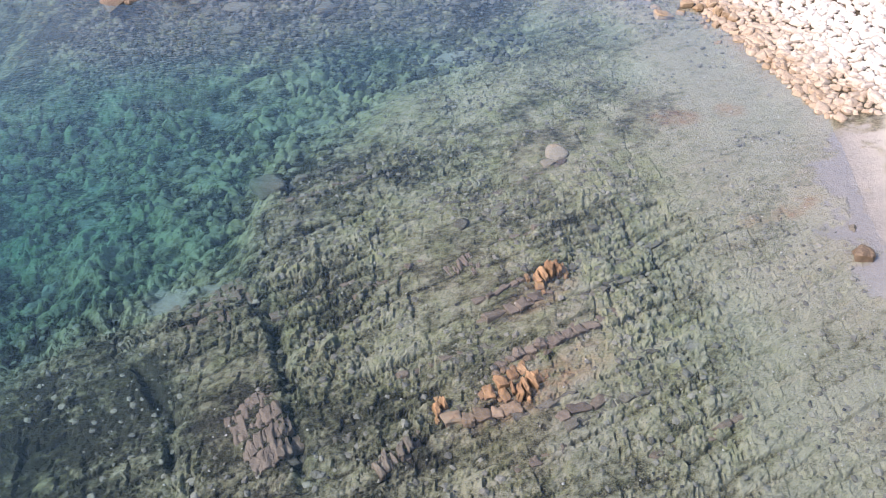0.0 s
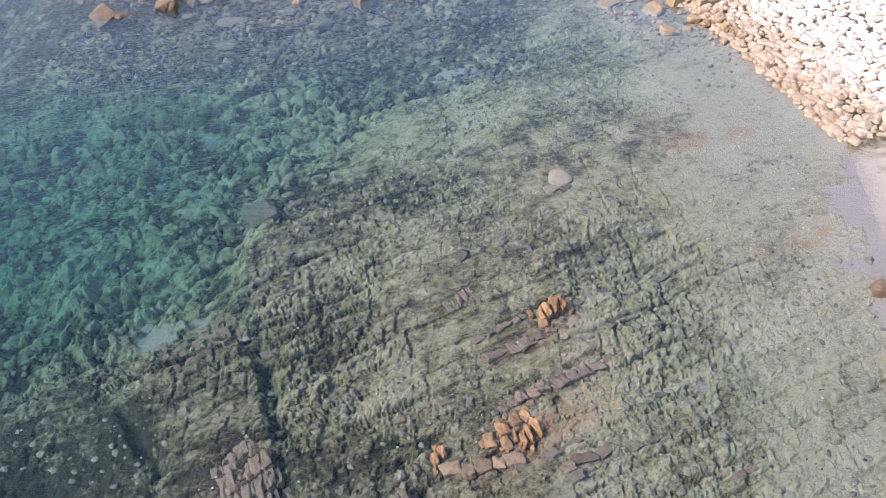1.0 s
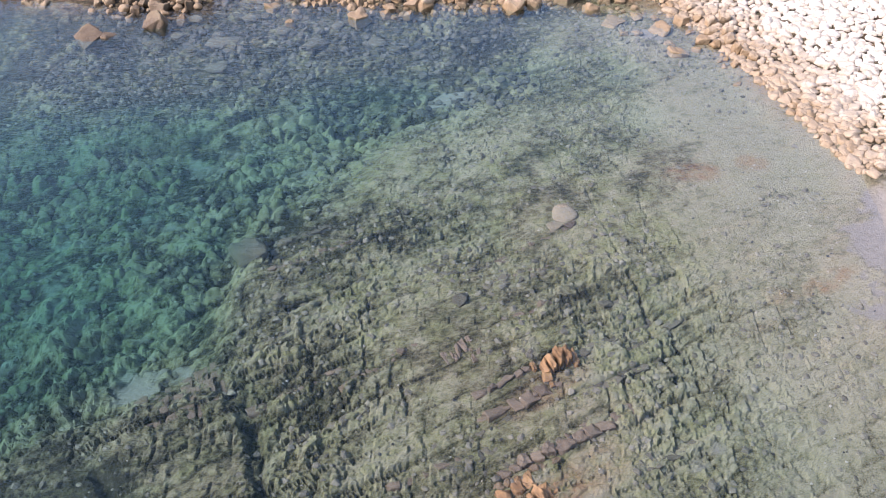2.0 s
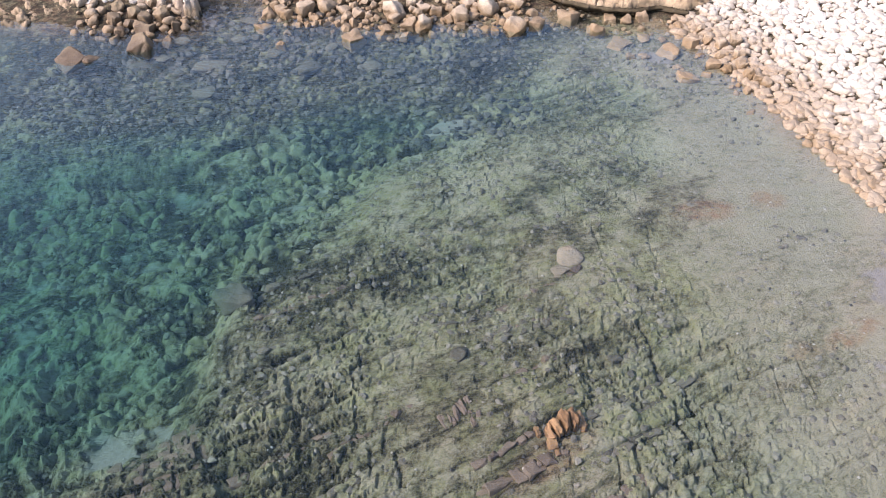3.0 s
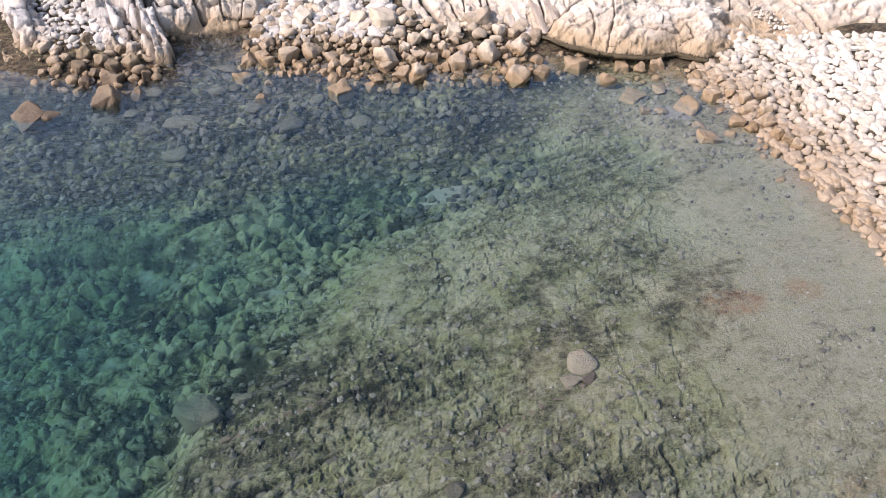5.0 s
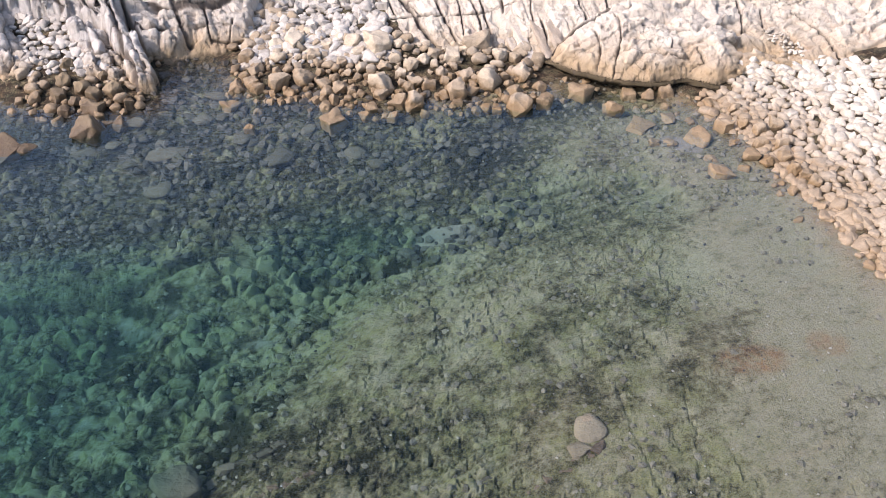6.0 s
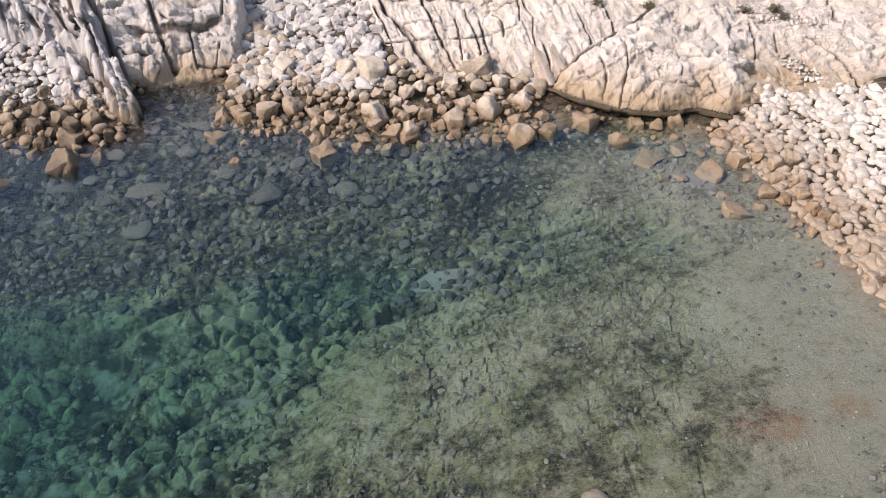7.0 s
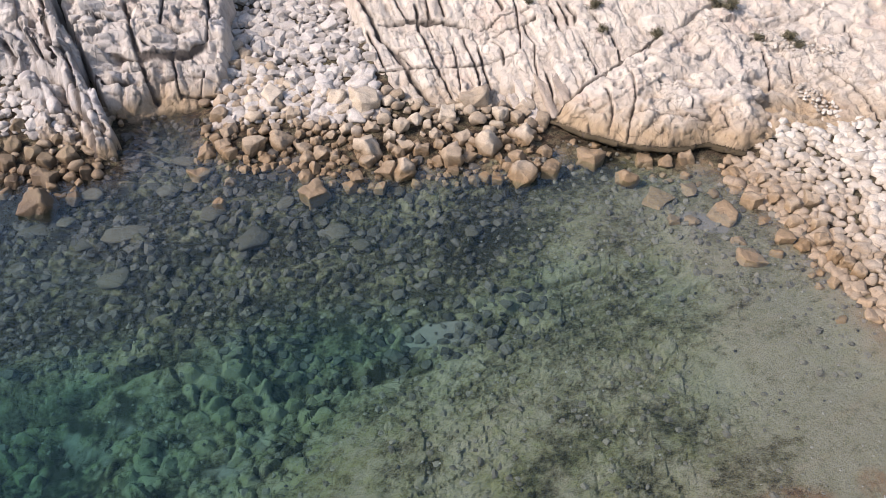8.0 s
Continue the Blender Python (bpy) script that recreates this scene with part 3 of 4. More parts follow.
ROUND = [stone_shape(s, 11 + s % 5, .8, .06, .2) for s in range(22)]
SMALL = [stone_shape(40 + s, 10 + s % 5, .74, .09, .16, 1, (.55,)) for s in range(14)]
TINY = [stone_shape(81 + s, 11, .6, .13, segments=1) for s in range(14)]
PEBBLE = [stone_shape(161 + 2 * s, 20, .68, .1, .12, 1, (.5,)) for s in range(9)]
LUMP = [stone_shape(201 + 2 * s, 13, .6, .05, .34, 1, (.45, .3)) for s in range(10)]
BLADE = [stone_shape(300 + 2 * s, 11, .8, .05, .26) for s in range(14)]
CHIP = [stone_shape(121 + 2 * s, 12 + s % 3, .6) for s in range(12)]


def scatter(name, spots, shapes, material, seed=0, smoothed=True):
    """Many loose stones, joined: spots are rows of x, y, z, size."""
    rng = np.random.RandomState(seed)
    all_points, all_faces, count = [], [], 0
    for x, y, z, size in spots:
        points, faces = shapes[rng.randint(len(shapes))]
        turn = np.array(Euler((rng.normal(0, .25), rng.normal(0, .25), rng.uniform(0, 6.3))).to_matrix())
        s = size * np.array([1.0, rng.uniform(.65, .95), rng.uniform(.75, 1.15)])
        all_points.append((points * s) @ turn.T + (x, y, z))
        all_faces.append(faces + count)
        count += len(points)
    return new(name, tri_mesh(name, np.concatenate(all_points), np.concatenate(all_faces), material, smoothed))


# ---- ground and sea ----
gx, gy = np.meshgrid(spread(-18.3, 12.4, 0.052, -900, 900, 1.12), spread(9.6, 37.3, 0.052, -900, 900, 1.09))
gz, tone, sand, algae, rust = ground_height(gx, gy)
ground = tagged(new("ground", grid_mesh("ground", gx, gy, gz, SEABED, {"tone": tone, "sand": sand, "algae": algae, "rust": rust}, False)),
                "blocky grey-brown rock shelf under clear sea water, with sandy patches", "seabed", kind="structure")
AXIS_X, AXIS_Y = gx[0], gy[:, 0]


def ground_at(x, y):
    """Height of the ground sheet at a spot."""
    i = int(np.clip(np.searchsorted(AXIS_X, x), 1, len(AXIS_X) - 1))
    j = int(np.clip(np.searchsorted(AXIS_Y, y), 1, len(AXIS_Y) - 1))
    return float(gz[j - 1:j + 1, i - 1:i + 1].mean())


wx, wy = np.meshgrid(spread(-20, 19, 0.16, -900, 900), spread(8, 39, 0.16, -900, 900))
wave = 0.008 * fbm(wx * .7, wy * 1.1, 2, 2)
deep = np.maximum(sea_depth(wx, wy) * smooth(-inside(wx, wy, LAND), -0.05, 1.6), 0.02)
for line, wide, cut in TRENCHES:
    deep = deep + 0.7 * cut * (1 - smooth(off_line(wx, wy, line), wide * .4, wide * 2.2))
deep = deep * (1 + 0.6 * smooth(deep, .6, 1.2) * fbm(wx * .8, wy * .8, 3, 5))
water = tagged(new("water", grid_mesh("water", wx, wy, wave, WATER, {"depth": deep})),
               "clear shallow sea, turquoise over the deeper basin", "sea", kind="structure")


# ---- cliffs ----
def part_of_sheet(name, px, py, pz, fields, pick, parent):
    """One block cut out of a sheet of points, as a part of its rock."""
    rows, cols = pz.shape
    k = np.arange(rows * cols).reshape(rows, cols)
    quads = np.stack([k[:-1, :-1], k[:-1, 1:], k[1:, 1:], k[1:, :-1]], -1)[pick]
    used, index = np.unique(quads, return_inverse=True)
    mesh = bpy.data.meshes.new(name)
    mesh.vertices.add(len(used))
    mesh.vertices.foreach_set("co", np.stack([px.ravel()[used], py.ravel()[used], pz.ravel()[used]], -1).astype(np.float32).ravel())
    mesh.loops.add(quads.size)
    mesh.loops.foreach_set("vertex_index", index.astype(np.int32).ravel())
    mesh.polygons.add(len(quads))
    mesh.polygons.foreach_set("loop_start", np.arange(0, quads.size, 4, dtype=np.int32))
    mesh.polygons.foreach_set("use_smooth", np.ones(len(quads), bool))
    for key, values in fields.items():
        mesh.attributes.new(key, "FLOAT", "POINT").data.foreach_set("value", values.astype(np.float32).ravel()[used])
    mesh.materials.append(CLIFF)
    mesh.update()
    ob = new(name, mesh)
    ob.parent = parent
    return ob


def formation(name, label, x0, x1, y0, y1, step, top, pattern, grey=0.0):
    """A rock mass standing out of the ground: top(x, y) is its smooth height, pattern(x, y) gives relief, tone, cracks and the blocks' numbers."""
    px, py = np.meshgrid(np.arange(x0, x1, step), np.arange(y0, y1, step))
    height = top(px, py)
    relief, cell, crack, number = pattern(px, py)
    slope_y, slope_x = np.gradient(height, step)
    length = np.sqrt(1 + slope_x**2 + slope_y**2)
    out = relief * smooth(height, -0.4, 0.3) / (1 + (slope_x**2 + slope_y**2) / 3)
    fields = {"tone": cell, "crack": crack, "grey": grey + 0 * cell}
    qx, qy, qz = px - out * slope_x / length, py - out * slope_y / length, height + out / length
    rock = tagged(new(name), label, "rock")
    least = np.minimum(np.minimum(height[:-1, :-1], height[1:, :-1]), np.minimum(height[:-1, 1:], height[1:, 1:]))
    number = np.where(least > -.45, number[:-1, :-1], -1)
    kinds, counts = np.unique(number, return_counts=True)
    small = np.isin(number, kinds[counts < 60]) & (number >= 0)
    for kind in kinds[(counts >= 60) & (kinds >= 0)]:
        part_of_sheet("rock_block", qx, qy, qz, fields, number == kind, rock)
    if small.any():
        tagged(part_of_sheet("rock_fragment", qx, qy, qz, fields, small, rock), kind="stuff")
    return rock


def fissures(x, y, lines, k=0):
    """Open cracks along a few plan lines: rows of width and points. 1 in the middle of a crack."""
    qx, qy = x + .10 * fbm(x * 2.3, y * 2.3, 3, k), y + .10 * fbm(x * 2.3 + 7, y * 2.3, 3, k + 1)
    ease = .55 + .9 * value_noise(x * 1.9, y * 1.9, k + 2)
    field = np.zeros(np.shape(x))
    for wide, line in lines:
        field = np.maximum(field, 1 - smooth(off_line(qx, qy, line) / ease, wide * .6, wide * 1.1))
    return field


def jointed(turn, long, short, k, amount=0.3, split=0.05, fine=1.0, bend=.25, lines=(), weak=.5, deep=.2, facet=.16):
    """Blocks between two sets of joints, one set along the given direction, with open cracks along the given lines."""
    def pattern(x, y):
        qx, qy = x + bend * fbm(x * .6, y * .6, 4, k), y + bend * fbm(x * .6 + 4, y * .6, 4, k + 1)
        u, v = turned(qx, qy, turn)
        a, ab, ac, ga, ha, du, dv = courses(u, v, long, short, k)
        b, bb, bc, gb, hb, eu, ev = courses(u + .3 * v, v + .1 * u, long * .4, short * .5, k + 3)
        c, cb, gc, fx, fy = cells(u / .3, v / .19, k + 2, .95, .4)
        f, fb, gf, px, py = cells(u / .62, v / .45, k + 5, .95, .5)
        wide = split * (.3 + 1.4 * ac)
        bed, cross = 1 - smooth(ga, wide * .3, wide), (1 - smooth(ha, wide * .2, wide * .7)) * (.4 + .6 * ab)
        small = np.maximum(1 - smooth(gb, 0, split * .5), 1 - smooth(hb, 0, split * .5)) * (bc > .5)
        open_crack = fissures(x, y, lines, k)
        pillow = smooth(np.minimum(ga, ha), 0, .22) - .6
        relief = amount * (a - .5) + amount * .5 * pillow + amount * .45 * (b - .5) * (bc > .4) + (ab - .5) * amount * .8 * dv + (ac - .5) * amount * .6 * du + (bb - .5) * amount * .5 * ev
        relief = relief - amount * weak * np.maximum(bed, .8 * cross) - amount * .3 * small * fine + .06 * fine * (c - .5) + .09 * (cb - .5) * fy
        relief = relief + facet * ((fb - .5) * px + (f - .5) * py + .4 * (fb - .5)) + .07 * fine * (c - .5) * fx
        relief = relief - deep * open_crack
        # where the colour is darkened to deepen the shade of the carved cracks
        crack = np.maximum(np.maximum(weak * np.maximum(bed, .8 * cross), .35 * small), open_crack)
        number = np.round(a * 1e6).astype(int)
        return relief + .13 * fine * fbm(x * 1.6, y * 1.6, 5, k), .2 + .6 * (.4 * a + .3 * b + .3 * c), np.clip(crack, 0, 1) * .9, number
    return pattern


def across(x, y):
    """Across the ribs of the headland: 0 along the foot of the easternmost one."""
    return x + 9.35 + .59 * (y - 36.0)


def west_top(x, y):
    u = across(x, y)
    u = u + .22 * fbm(x * 1.3, y * 1.3, 4, 3) + .2 * (smooth(value_noise(y * 1.5, u * .6, 1), .42, .58) - .5)
    front = 35.75 + .3 * np.sin(x * 1.3) + .5 * (smooth(value_noise(x * 1.7, y * 0, 2), .4, .6) - .5)
    hollow = .1 + .15 * (y - 36)
    rib = (.55 + .40 * (y - 36) + .22 * (smooth(value_noise(y * 1.6 + 3, u * 1.3, 2), .42, .55) - .5)) * np.exp(-((u + .36) / .42) ** 4) * smooth(y, 35.3, 36.1)
    shelf = (.25 + .36 * (y - 36) + .25 * (smooth(value_noise(y * 1.9, u * .9, 3), .45, .55) - .5)) * np.exp(-((u + 1.45) / .75) ** 4) * smooth(y, 35.7, 36.5) * smooth(-y, -39.4, -38.4)
    third = (.4 + .36 * (y - 36)) * np.exp(-((u + 4.6) / .9) ** 2) * smooth(y, 36, 37)
    pillars = .26 * np.abs(np.sin(u * 3.4 + .5 * np.sin(y * 1.7))) ** .6
    back = (.75 + .40 * (y - 38.2) + pillars) * smooth(y + .18 * u, 38.4, 39.1)
    top = np.maximum(np.maximum(hollow, rib), np.maximum(np.maximum(shelf, third), back))
    return top - 1.3 * smooth(front - y, -.1, .35) - (1.5 + .25 * (y - 36)) * smooth(u, -.02, .2)


def block_top(x, y):
    front = np.interp(x, [-11, -10, -9.3, -8.95, -8.5, -7.7, -6.9], [37.6, 37.75, 38.1, 38.65, 38.6, 38.8, 38.9]) + .22 * fbm(x * 1.6, y * 1.6, 4, 1)
    d = y - front
    tier = .28 * smooth(y - (39.75 + .45 * np.maximum(x + 9.0, 0) - .1 * np.maximum(-9.0 - x, 0)), -.05, .16)
    wall = .05 + .72 * smooth(d, -.2, .8) + .26 * np.maximum(d - .2, 0) + tier
    return wall - 1.5 * smooth(-across(x, y), -.32, -.1) * smooth(-y, -42, -40.8) - 1.7 * smooth(x + .14 * (y - 39) + .7 * fbm(x * .3, y * 1.3, 4, 2), -7.05, -6.5) - .9 * smooth(-d, .05, .5)


def behind(x, y):
    """Distance in front of the long crack that runs up behind the ledge."""
    return (x - 3.1) * .64 - (y - 37.4) * .77 + .15


def centre_top(x, y):
    west = x + 1.95 + .31 * (y - 38.7)
    front = np.interp(x, [-2.6, -.4, .8, 1.4, 2.2, 2.7, 3.3], [38.1, 37.9, 38.0, 38.1, 38.3, 38.1, 37.8]) + .12 * fbm(x * 2.1, y * 2.1, 3, 4)
    d = np.maximum(y - front, 0)
    steps = .12 * smooth(y - 39.62 - .08 * x, 0, .12) + .14 * smooth(y - 41.5 + .05 * x, 0, .12)
    top = .28 + .29 * d + .14 * smooth(d, 0, .4) + steps + .3 * smooth(x, .9, 2.2) * smooth(d, .4, 1.4) + .1 * fbm(x * .9, y * .9, 3, 6)
    return top - 1.6 * smooth(-west, -.1, .3) - 1.3 * smooth(front - y, -.05, .3) - 1.5 * smooth(behind(x, y), .02, .2)


LEDGE_LINE = ([2.5, 3.4, 4.0, 4.8, 5.6, 6.5, 7.2, 7.65, 8.0, 8.6, 9.1, 9.6, 10.5, 12, 14, 18], [38.4, 37.6, 37.05, 36.75, 36.42, 36.36, 36.46, 36.6, 36.4, 36.2, 36.5, 36.9, 37.0, 36.8, 36.2, 35.4])


def ledge_front(x):
    return np.interp(x, *LEDGE_LINE) + .14 * fbm(x * 1.6, x * 0 + 3, 3, 2)


def ledge_top(x, y):
    d = y - ledge_front(x)
    beach = smooth(x, 8.7, 9.6)
    top = .35 + .5 * smooth(d, -.08, .55) + .2 * smooth(d, .5, 1.5) + .14 * np.maximum(d - .3, 0) + .1 * np.maximum(d - 3.2, 0)
    slope = .5 + .28 * np.maximum(d, 0) - .06 * np.maximum(d - 3, 0)
    top = top * (1 - beach) + slope * beach + .16 * fbm(x * .55, y * .55, 3, 5) * smooth(d, .3, 1.5)
    ridge = .2 * blob(x, y, 6.4, 38.9, 1.5, .5, 35) - .22 * blob(x, y, 6.9, 38.75, .8, .25, -5) - .16 * blob(x, y, 9.9, 37.95, .8, .3, 0) - .2 * blob(x, y, 8.67, 38.5, .2, .16, 0)
    top = top + ridge * smooth(d, .1, .6)
    return np.where(d < 0, -2.0 * (1 - beach) - .6 * beach, top) - 1.6 * smooth(-behind(x, y), .02, .2) * smooth(-x, -6.75, -6.5)


def ledge_face(parent):
    """The undercut front of the ledge, from below the water up to its lip."""
    fx, ft = np.meshgrid(np.arange(3.0, 9.35, .035), np.linspace(0, 1, 30))
    lip = .37 - .12 * smooth(fx, 8.4, 9.2) + .06 * fbm(fx * 2.2, fx * 0, 3, 1)
    fz = -.4 + ft * (lip + .4)
    a, ab, ac, ga, ha, du, dv = courses(fz + .3 * fbm(fx, fz, 3, 2), fx + .25 * fbm(fx * 1.3, fz * 1.3, 3, 1), .4, .55, 31)
    crack = np.maximum((1 - smooth(ga, .008, .035)) * (ac > .3), .7 * (1 - smooth(ha, .005, .02)) * (ab > .5))
    recess = .34 * (1 - smooth(fz / np.maximum(lip, .2), .1, .8)) - .05 * np.sin(np.clip(fz / lip, 0, 1) * 3.1)
    fy = ledge_front(fx) + recess - .12 * (a - .5) + .03 * crack + .10 * fbm(fx * 3, fz * 3, 4, 2)
    fy = np.where(ft > .97, ledge_front(fx) + .06, fy)
    face = new("rock_front", grid_mesh("rock_front", fx, fy, fz, CLIFF, {"tone": .3 + .4 * a, "crack": .7 * crack, "grey": -.2}))
    face.parent = parent
    return face


LONG_CRACK = [(.06, [(3.4, 37.85), (3.8, 38.15), (4.66, 38.75), (5.4, 39.45), (6.0, 40.0), (6.7, 40.65)])]
HEADLAND_CRACKS = [(.11, [(-13.2, 40.4), (-12.6, 39.6), (-12.1, 39.2)]), (.1, [(-12.9, 41.3), (-12.45, 40.0), (-12.1, 39.4)]), (.1, [(-13.9, 40.0), (-13.4, 39.4)]),
                   (.05, [(-11.5, 36.75), (-10.7, 36.85)]), (.05, [(-11.8, 37.3), (-10.8, 37.5)]), (.05, [(-11.7, 37.95), (-11.0, 38.05)]),
                   (.10, [(-10.05, 35.8), (-10.3, 36.6), (-10.75, 37.3), (-11.1, 38.2), (-11.7, 39.2)]), (.05, [(-9.7, 36.3), (-10.2, 36.45)]), (.05, [(-10.0, 37.0), (-10.5, 37.1)])]
BLUFF_CRACKS = [(.07, [(-10.5, 41.9), (-10.0, 40.55), (-9.6, 39.7), (-9.2, 39.1), (-9.0, 38.75)]), (.075, [(-9.6, 39.7), (-9.0, 39.85), (-8.15, 40.15), (-7.65, 40.45)]),
                (.05, [(-11.2, 40.05), (-10.45, 39.65), (-9.6, 39.6)]), (.06, [(-11.0, 39.1), (-10.4, 38.75), (-9.5, 38.85)]), (.05, [(-12, 40.65), (-11.4, 41.3), (-10.6, 41.05), (-10.2, 41.05)]),
                (.05, [(-8.35, 40.7), (-8.65, 39.95), (-8.3, 39.05), (-8.25, 38.9)]), (.035, [(-7.6, 39.6), (-7.65, 39.05)]), (.04, [(-8.25, 38.95), (-6.85, 39.05)]),
                (.05, [(-8.0, 42.6), (-7.7, 41.3), (-7.65, 40.45)]), (.04, [(-9.8, 40.4), (-8.9, 39.85)]), (.04, [(-9.4, 42.5), (-9.2, 41.2), (-8.6, 41.0)])]
SLAB_JOINTS = [(.075, [(-2.96, 42.66), (-2.53, 41.85), (-2.17, 40.93), (-1.73, 40.48), (-1.2, 39.6), (-.68, 38.67), (-.4, 38.3)]), (.05, [(-2.6, 41.2), (-2.27, 40.5), (-1.95, 39.7)]),
               (.05, [(-1.07, 42.2), (-.9, 41.3), (-.65, 40.7), (-.4, 40.05), (0, 39.2), (.2, 38.6)]), (.045, [(-.8, 42.7), (-.6, 41.6)]), (.03, [(.16, 40.7), (.35, 39.7), (.45, 38.7)]),
               (.04, [(.5, 41.05), (.97, 39.65), (1.05, 39.0)]), (.04, [(.97, 40.6), (1.2, 39.65), (1.4, 39.0)]), (.035, [(1.4, 40.75), (1.7, 40.4), (1.8, 39.8)]),
               (.05, [(1.4, 42.7), (1.8, 41.9)]), (.035, [(-1.8, 42.55), (-1.3, 41.6)]), (.045, [(-.33, 42.7), (-.13, 41.75)]), (.035, [(-1.6, 40.4), (-1.0, 39.7)])]
SLAB_CRACKS = [(.03, [(-2.2, 41.5), (-1.1, 41.6), (.15, 41.5), (.8, 41.4)]), (.03, [(-1.6, 40.4), (-.9, 40.5), (.2, 40.3)]), (.03, [(-2.4, 39.55), (-.45, 39.7), (1.2, 39.85), (2.3, 40.0)]),
               (.035, [(1.05, 41.3), (1.9, 41.65), (2.7, 41.8)]), (.035, [(1.25, 40.9), (2.15, 41.25), (2.8, 41.4)]), (.05, [(3.3, 41.8), (3.55, 41.1)]), (.05, [(3.55, 42.0), (3.85, 41.2)]),
               (.05, [(3.85, 41.9), (4.1, 41.3)]), (.03, [(2.4, 41.3), (2.7, 40.4), (2.8, 39.3)]), (.03, [(2.1, 42.7), (2.25, 41.5), (2.3, 40.2)]), (.05, [(4.65, 41.4), (5.2, 40.7), (5.4, 40.0), (5.4, 39.5)]),
               (.045, [(4.3, 40.4), (4.6, 39.4), (4.6, 38.9)]), (.05, [(3.1, 39.3), (3.25, 38.6), (3.2, 38.0)])]
LEDGE_CRACKS = [(.03, [(5.5, 39.0), (5.63, 37.9), (5.4, 37.1), (5.3, 36.6)]), (.025, [(7.2, 38.3), (7.25, 37.5)]), (.025, [(6.1, 38.45), (6.95, 38.3), (7.9, 38.2)]), (.03, [(4.2, 37.2), (4.25, 36.9)]),
                (.035, [(9.85, 40.3), (9.87, 39.6), (9.8, 38.6)]), (.025, [(10.6, 39.8), (10.6, 39.1)]), (.045, [(11.6, 39.6), (12, 39.15), (12.5, 38.4), (12.65, 37.2)]), (.04, [(12.7, 41.4), (12.8, 40.2)]),
                (.03, [(7.3, 42.1), (7.35, 41.2)]), (.03, [(8.0, 37.5), (8.2, 36.9), (7.7, 36.75)]), (.03, [(4.8, 38.2), (4.9, 37.4), (4.75, 36.9)]), (.025, [(5.7, 37.3), (6.6, 37.2), (7.6, 37.1)]),
                (.05, [(6.65, 40.65), (7.6, 41.3), (8.4, 42.4)])]

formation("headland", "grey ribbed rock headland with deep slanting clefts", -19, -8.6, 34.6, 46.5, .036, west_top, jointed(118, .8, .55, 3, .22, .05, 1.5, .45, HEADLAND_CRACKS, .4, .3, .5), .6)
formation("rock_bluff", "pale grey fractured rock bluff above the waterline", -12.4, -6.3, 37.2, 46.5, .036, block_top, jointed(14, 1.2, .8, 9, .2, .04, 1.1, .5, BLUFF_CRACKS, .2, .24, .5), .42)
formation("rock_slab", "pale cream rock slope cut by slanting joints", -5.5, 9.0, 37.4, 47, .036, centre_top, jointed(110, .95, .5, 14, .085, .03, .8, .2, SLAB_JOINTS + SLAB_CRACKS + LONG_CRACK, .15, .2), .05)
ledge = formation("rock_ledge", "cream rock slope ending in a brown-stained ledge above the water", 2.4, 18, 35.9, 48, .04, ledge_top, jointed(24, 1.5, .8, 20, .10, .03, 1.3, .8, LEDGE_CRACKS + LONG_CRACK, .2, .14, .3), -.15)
ledge_face(ledge)


# ---- loose stones ----
def stone(name, x, y, wide, tall, z, material, label, category, group, seed, shapes=None, tilt=12):
    shapes = shapes or ROUND
    rng = random.Random(seed * 7 + 3)
    points, faces = shapes[seed % len(shapes)]
    key = f"{name}_{seed % len(shapes)}_{material.name}"
    mesh = bpy.data.meshes.get(key) or tri_mesh(key, points, faces, material)
    ob = new(name, mesh)
    ob.matrix_world = pose(x, y, z, rng.uniform(-tilt, tilt), rng.uniform(-tilt, tilt), rng.uniform(0, 360)) @ Matrix.Diagonal((wide, wide * rng.uniform(.8, 1.05), tall, 1))
    return tagged(ob, label, category, group)


SHORE_A = [(-6.95, 38.77, 0.55, 0.54), (-6.83, 38.03, 0.5, 0.63), (-5.95, 38.62, 0.49, 0.51), (-5.33, 38.61, 0.63, 0.64), (-6.46, 37.23, 0.61, 0.33),
           (-5.57, 36.54, 0.65, 0.8), (-4.77, 36.72, 0.71, 0.72), (-4.2, 38.45, 0.36, 0.42), (-3.3, 38.54, 0.64, 0.63), (-2.42, 38.1, 0.81, 0.93),
           (-2.16, 36.38, 0.8, 0.88), (-1.3, 37.21, 0.42, 0.8), (-1.13, 35.59, 0.68, 0.95), (-1.78, 35.0, 0.35, 0.49)]
SHORE_A_MORE = [(-2.6, 34.99, 0.38, 0.45), (-3.59, 34.68, 0.73, 0.56), (-3.93, 36.06, 0.45, 0.49), (-3.17, 36.07, 0.3, 0.5), (-3.92, 35.35, 0.44, 0.53),
           (-4.6, 37.84, 0.42, 0.52), (-3.62, 37.55, 0.42, 0.51), (-3.07, 37.94, 0.38, 0.45), (-6.05, 35.21, 0.36, 0.39), (-6.1, 34.13, 0.32, 0.52),
           (-6.95, 36.37, 0.55, 0.52), (-6.99, 35.47, 0.5, 0.39), (-5.16, 36.06, 0.42, 0.39)]
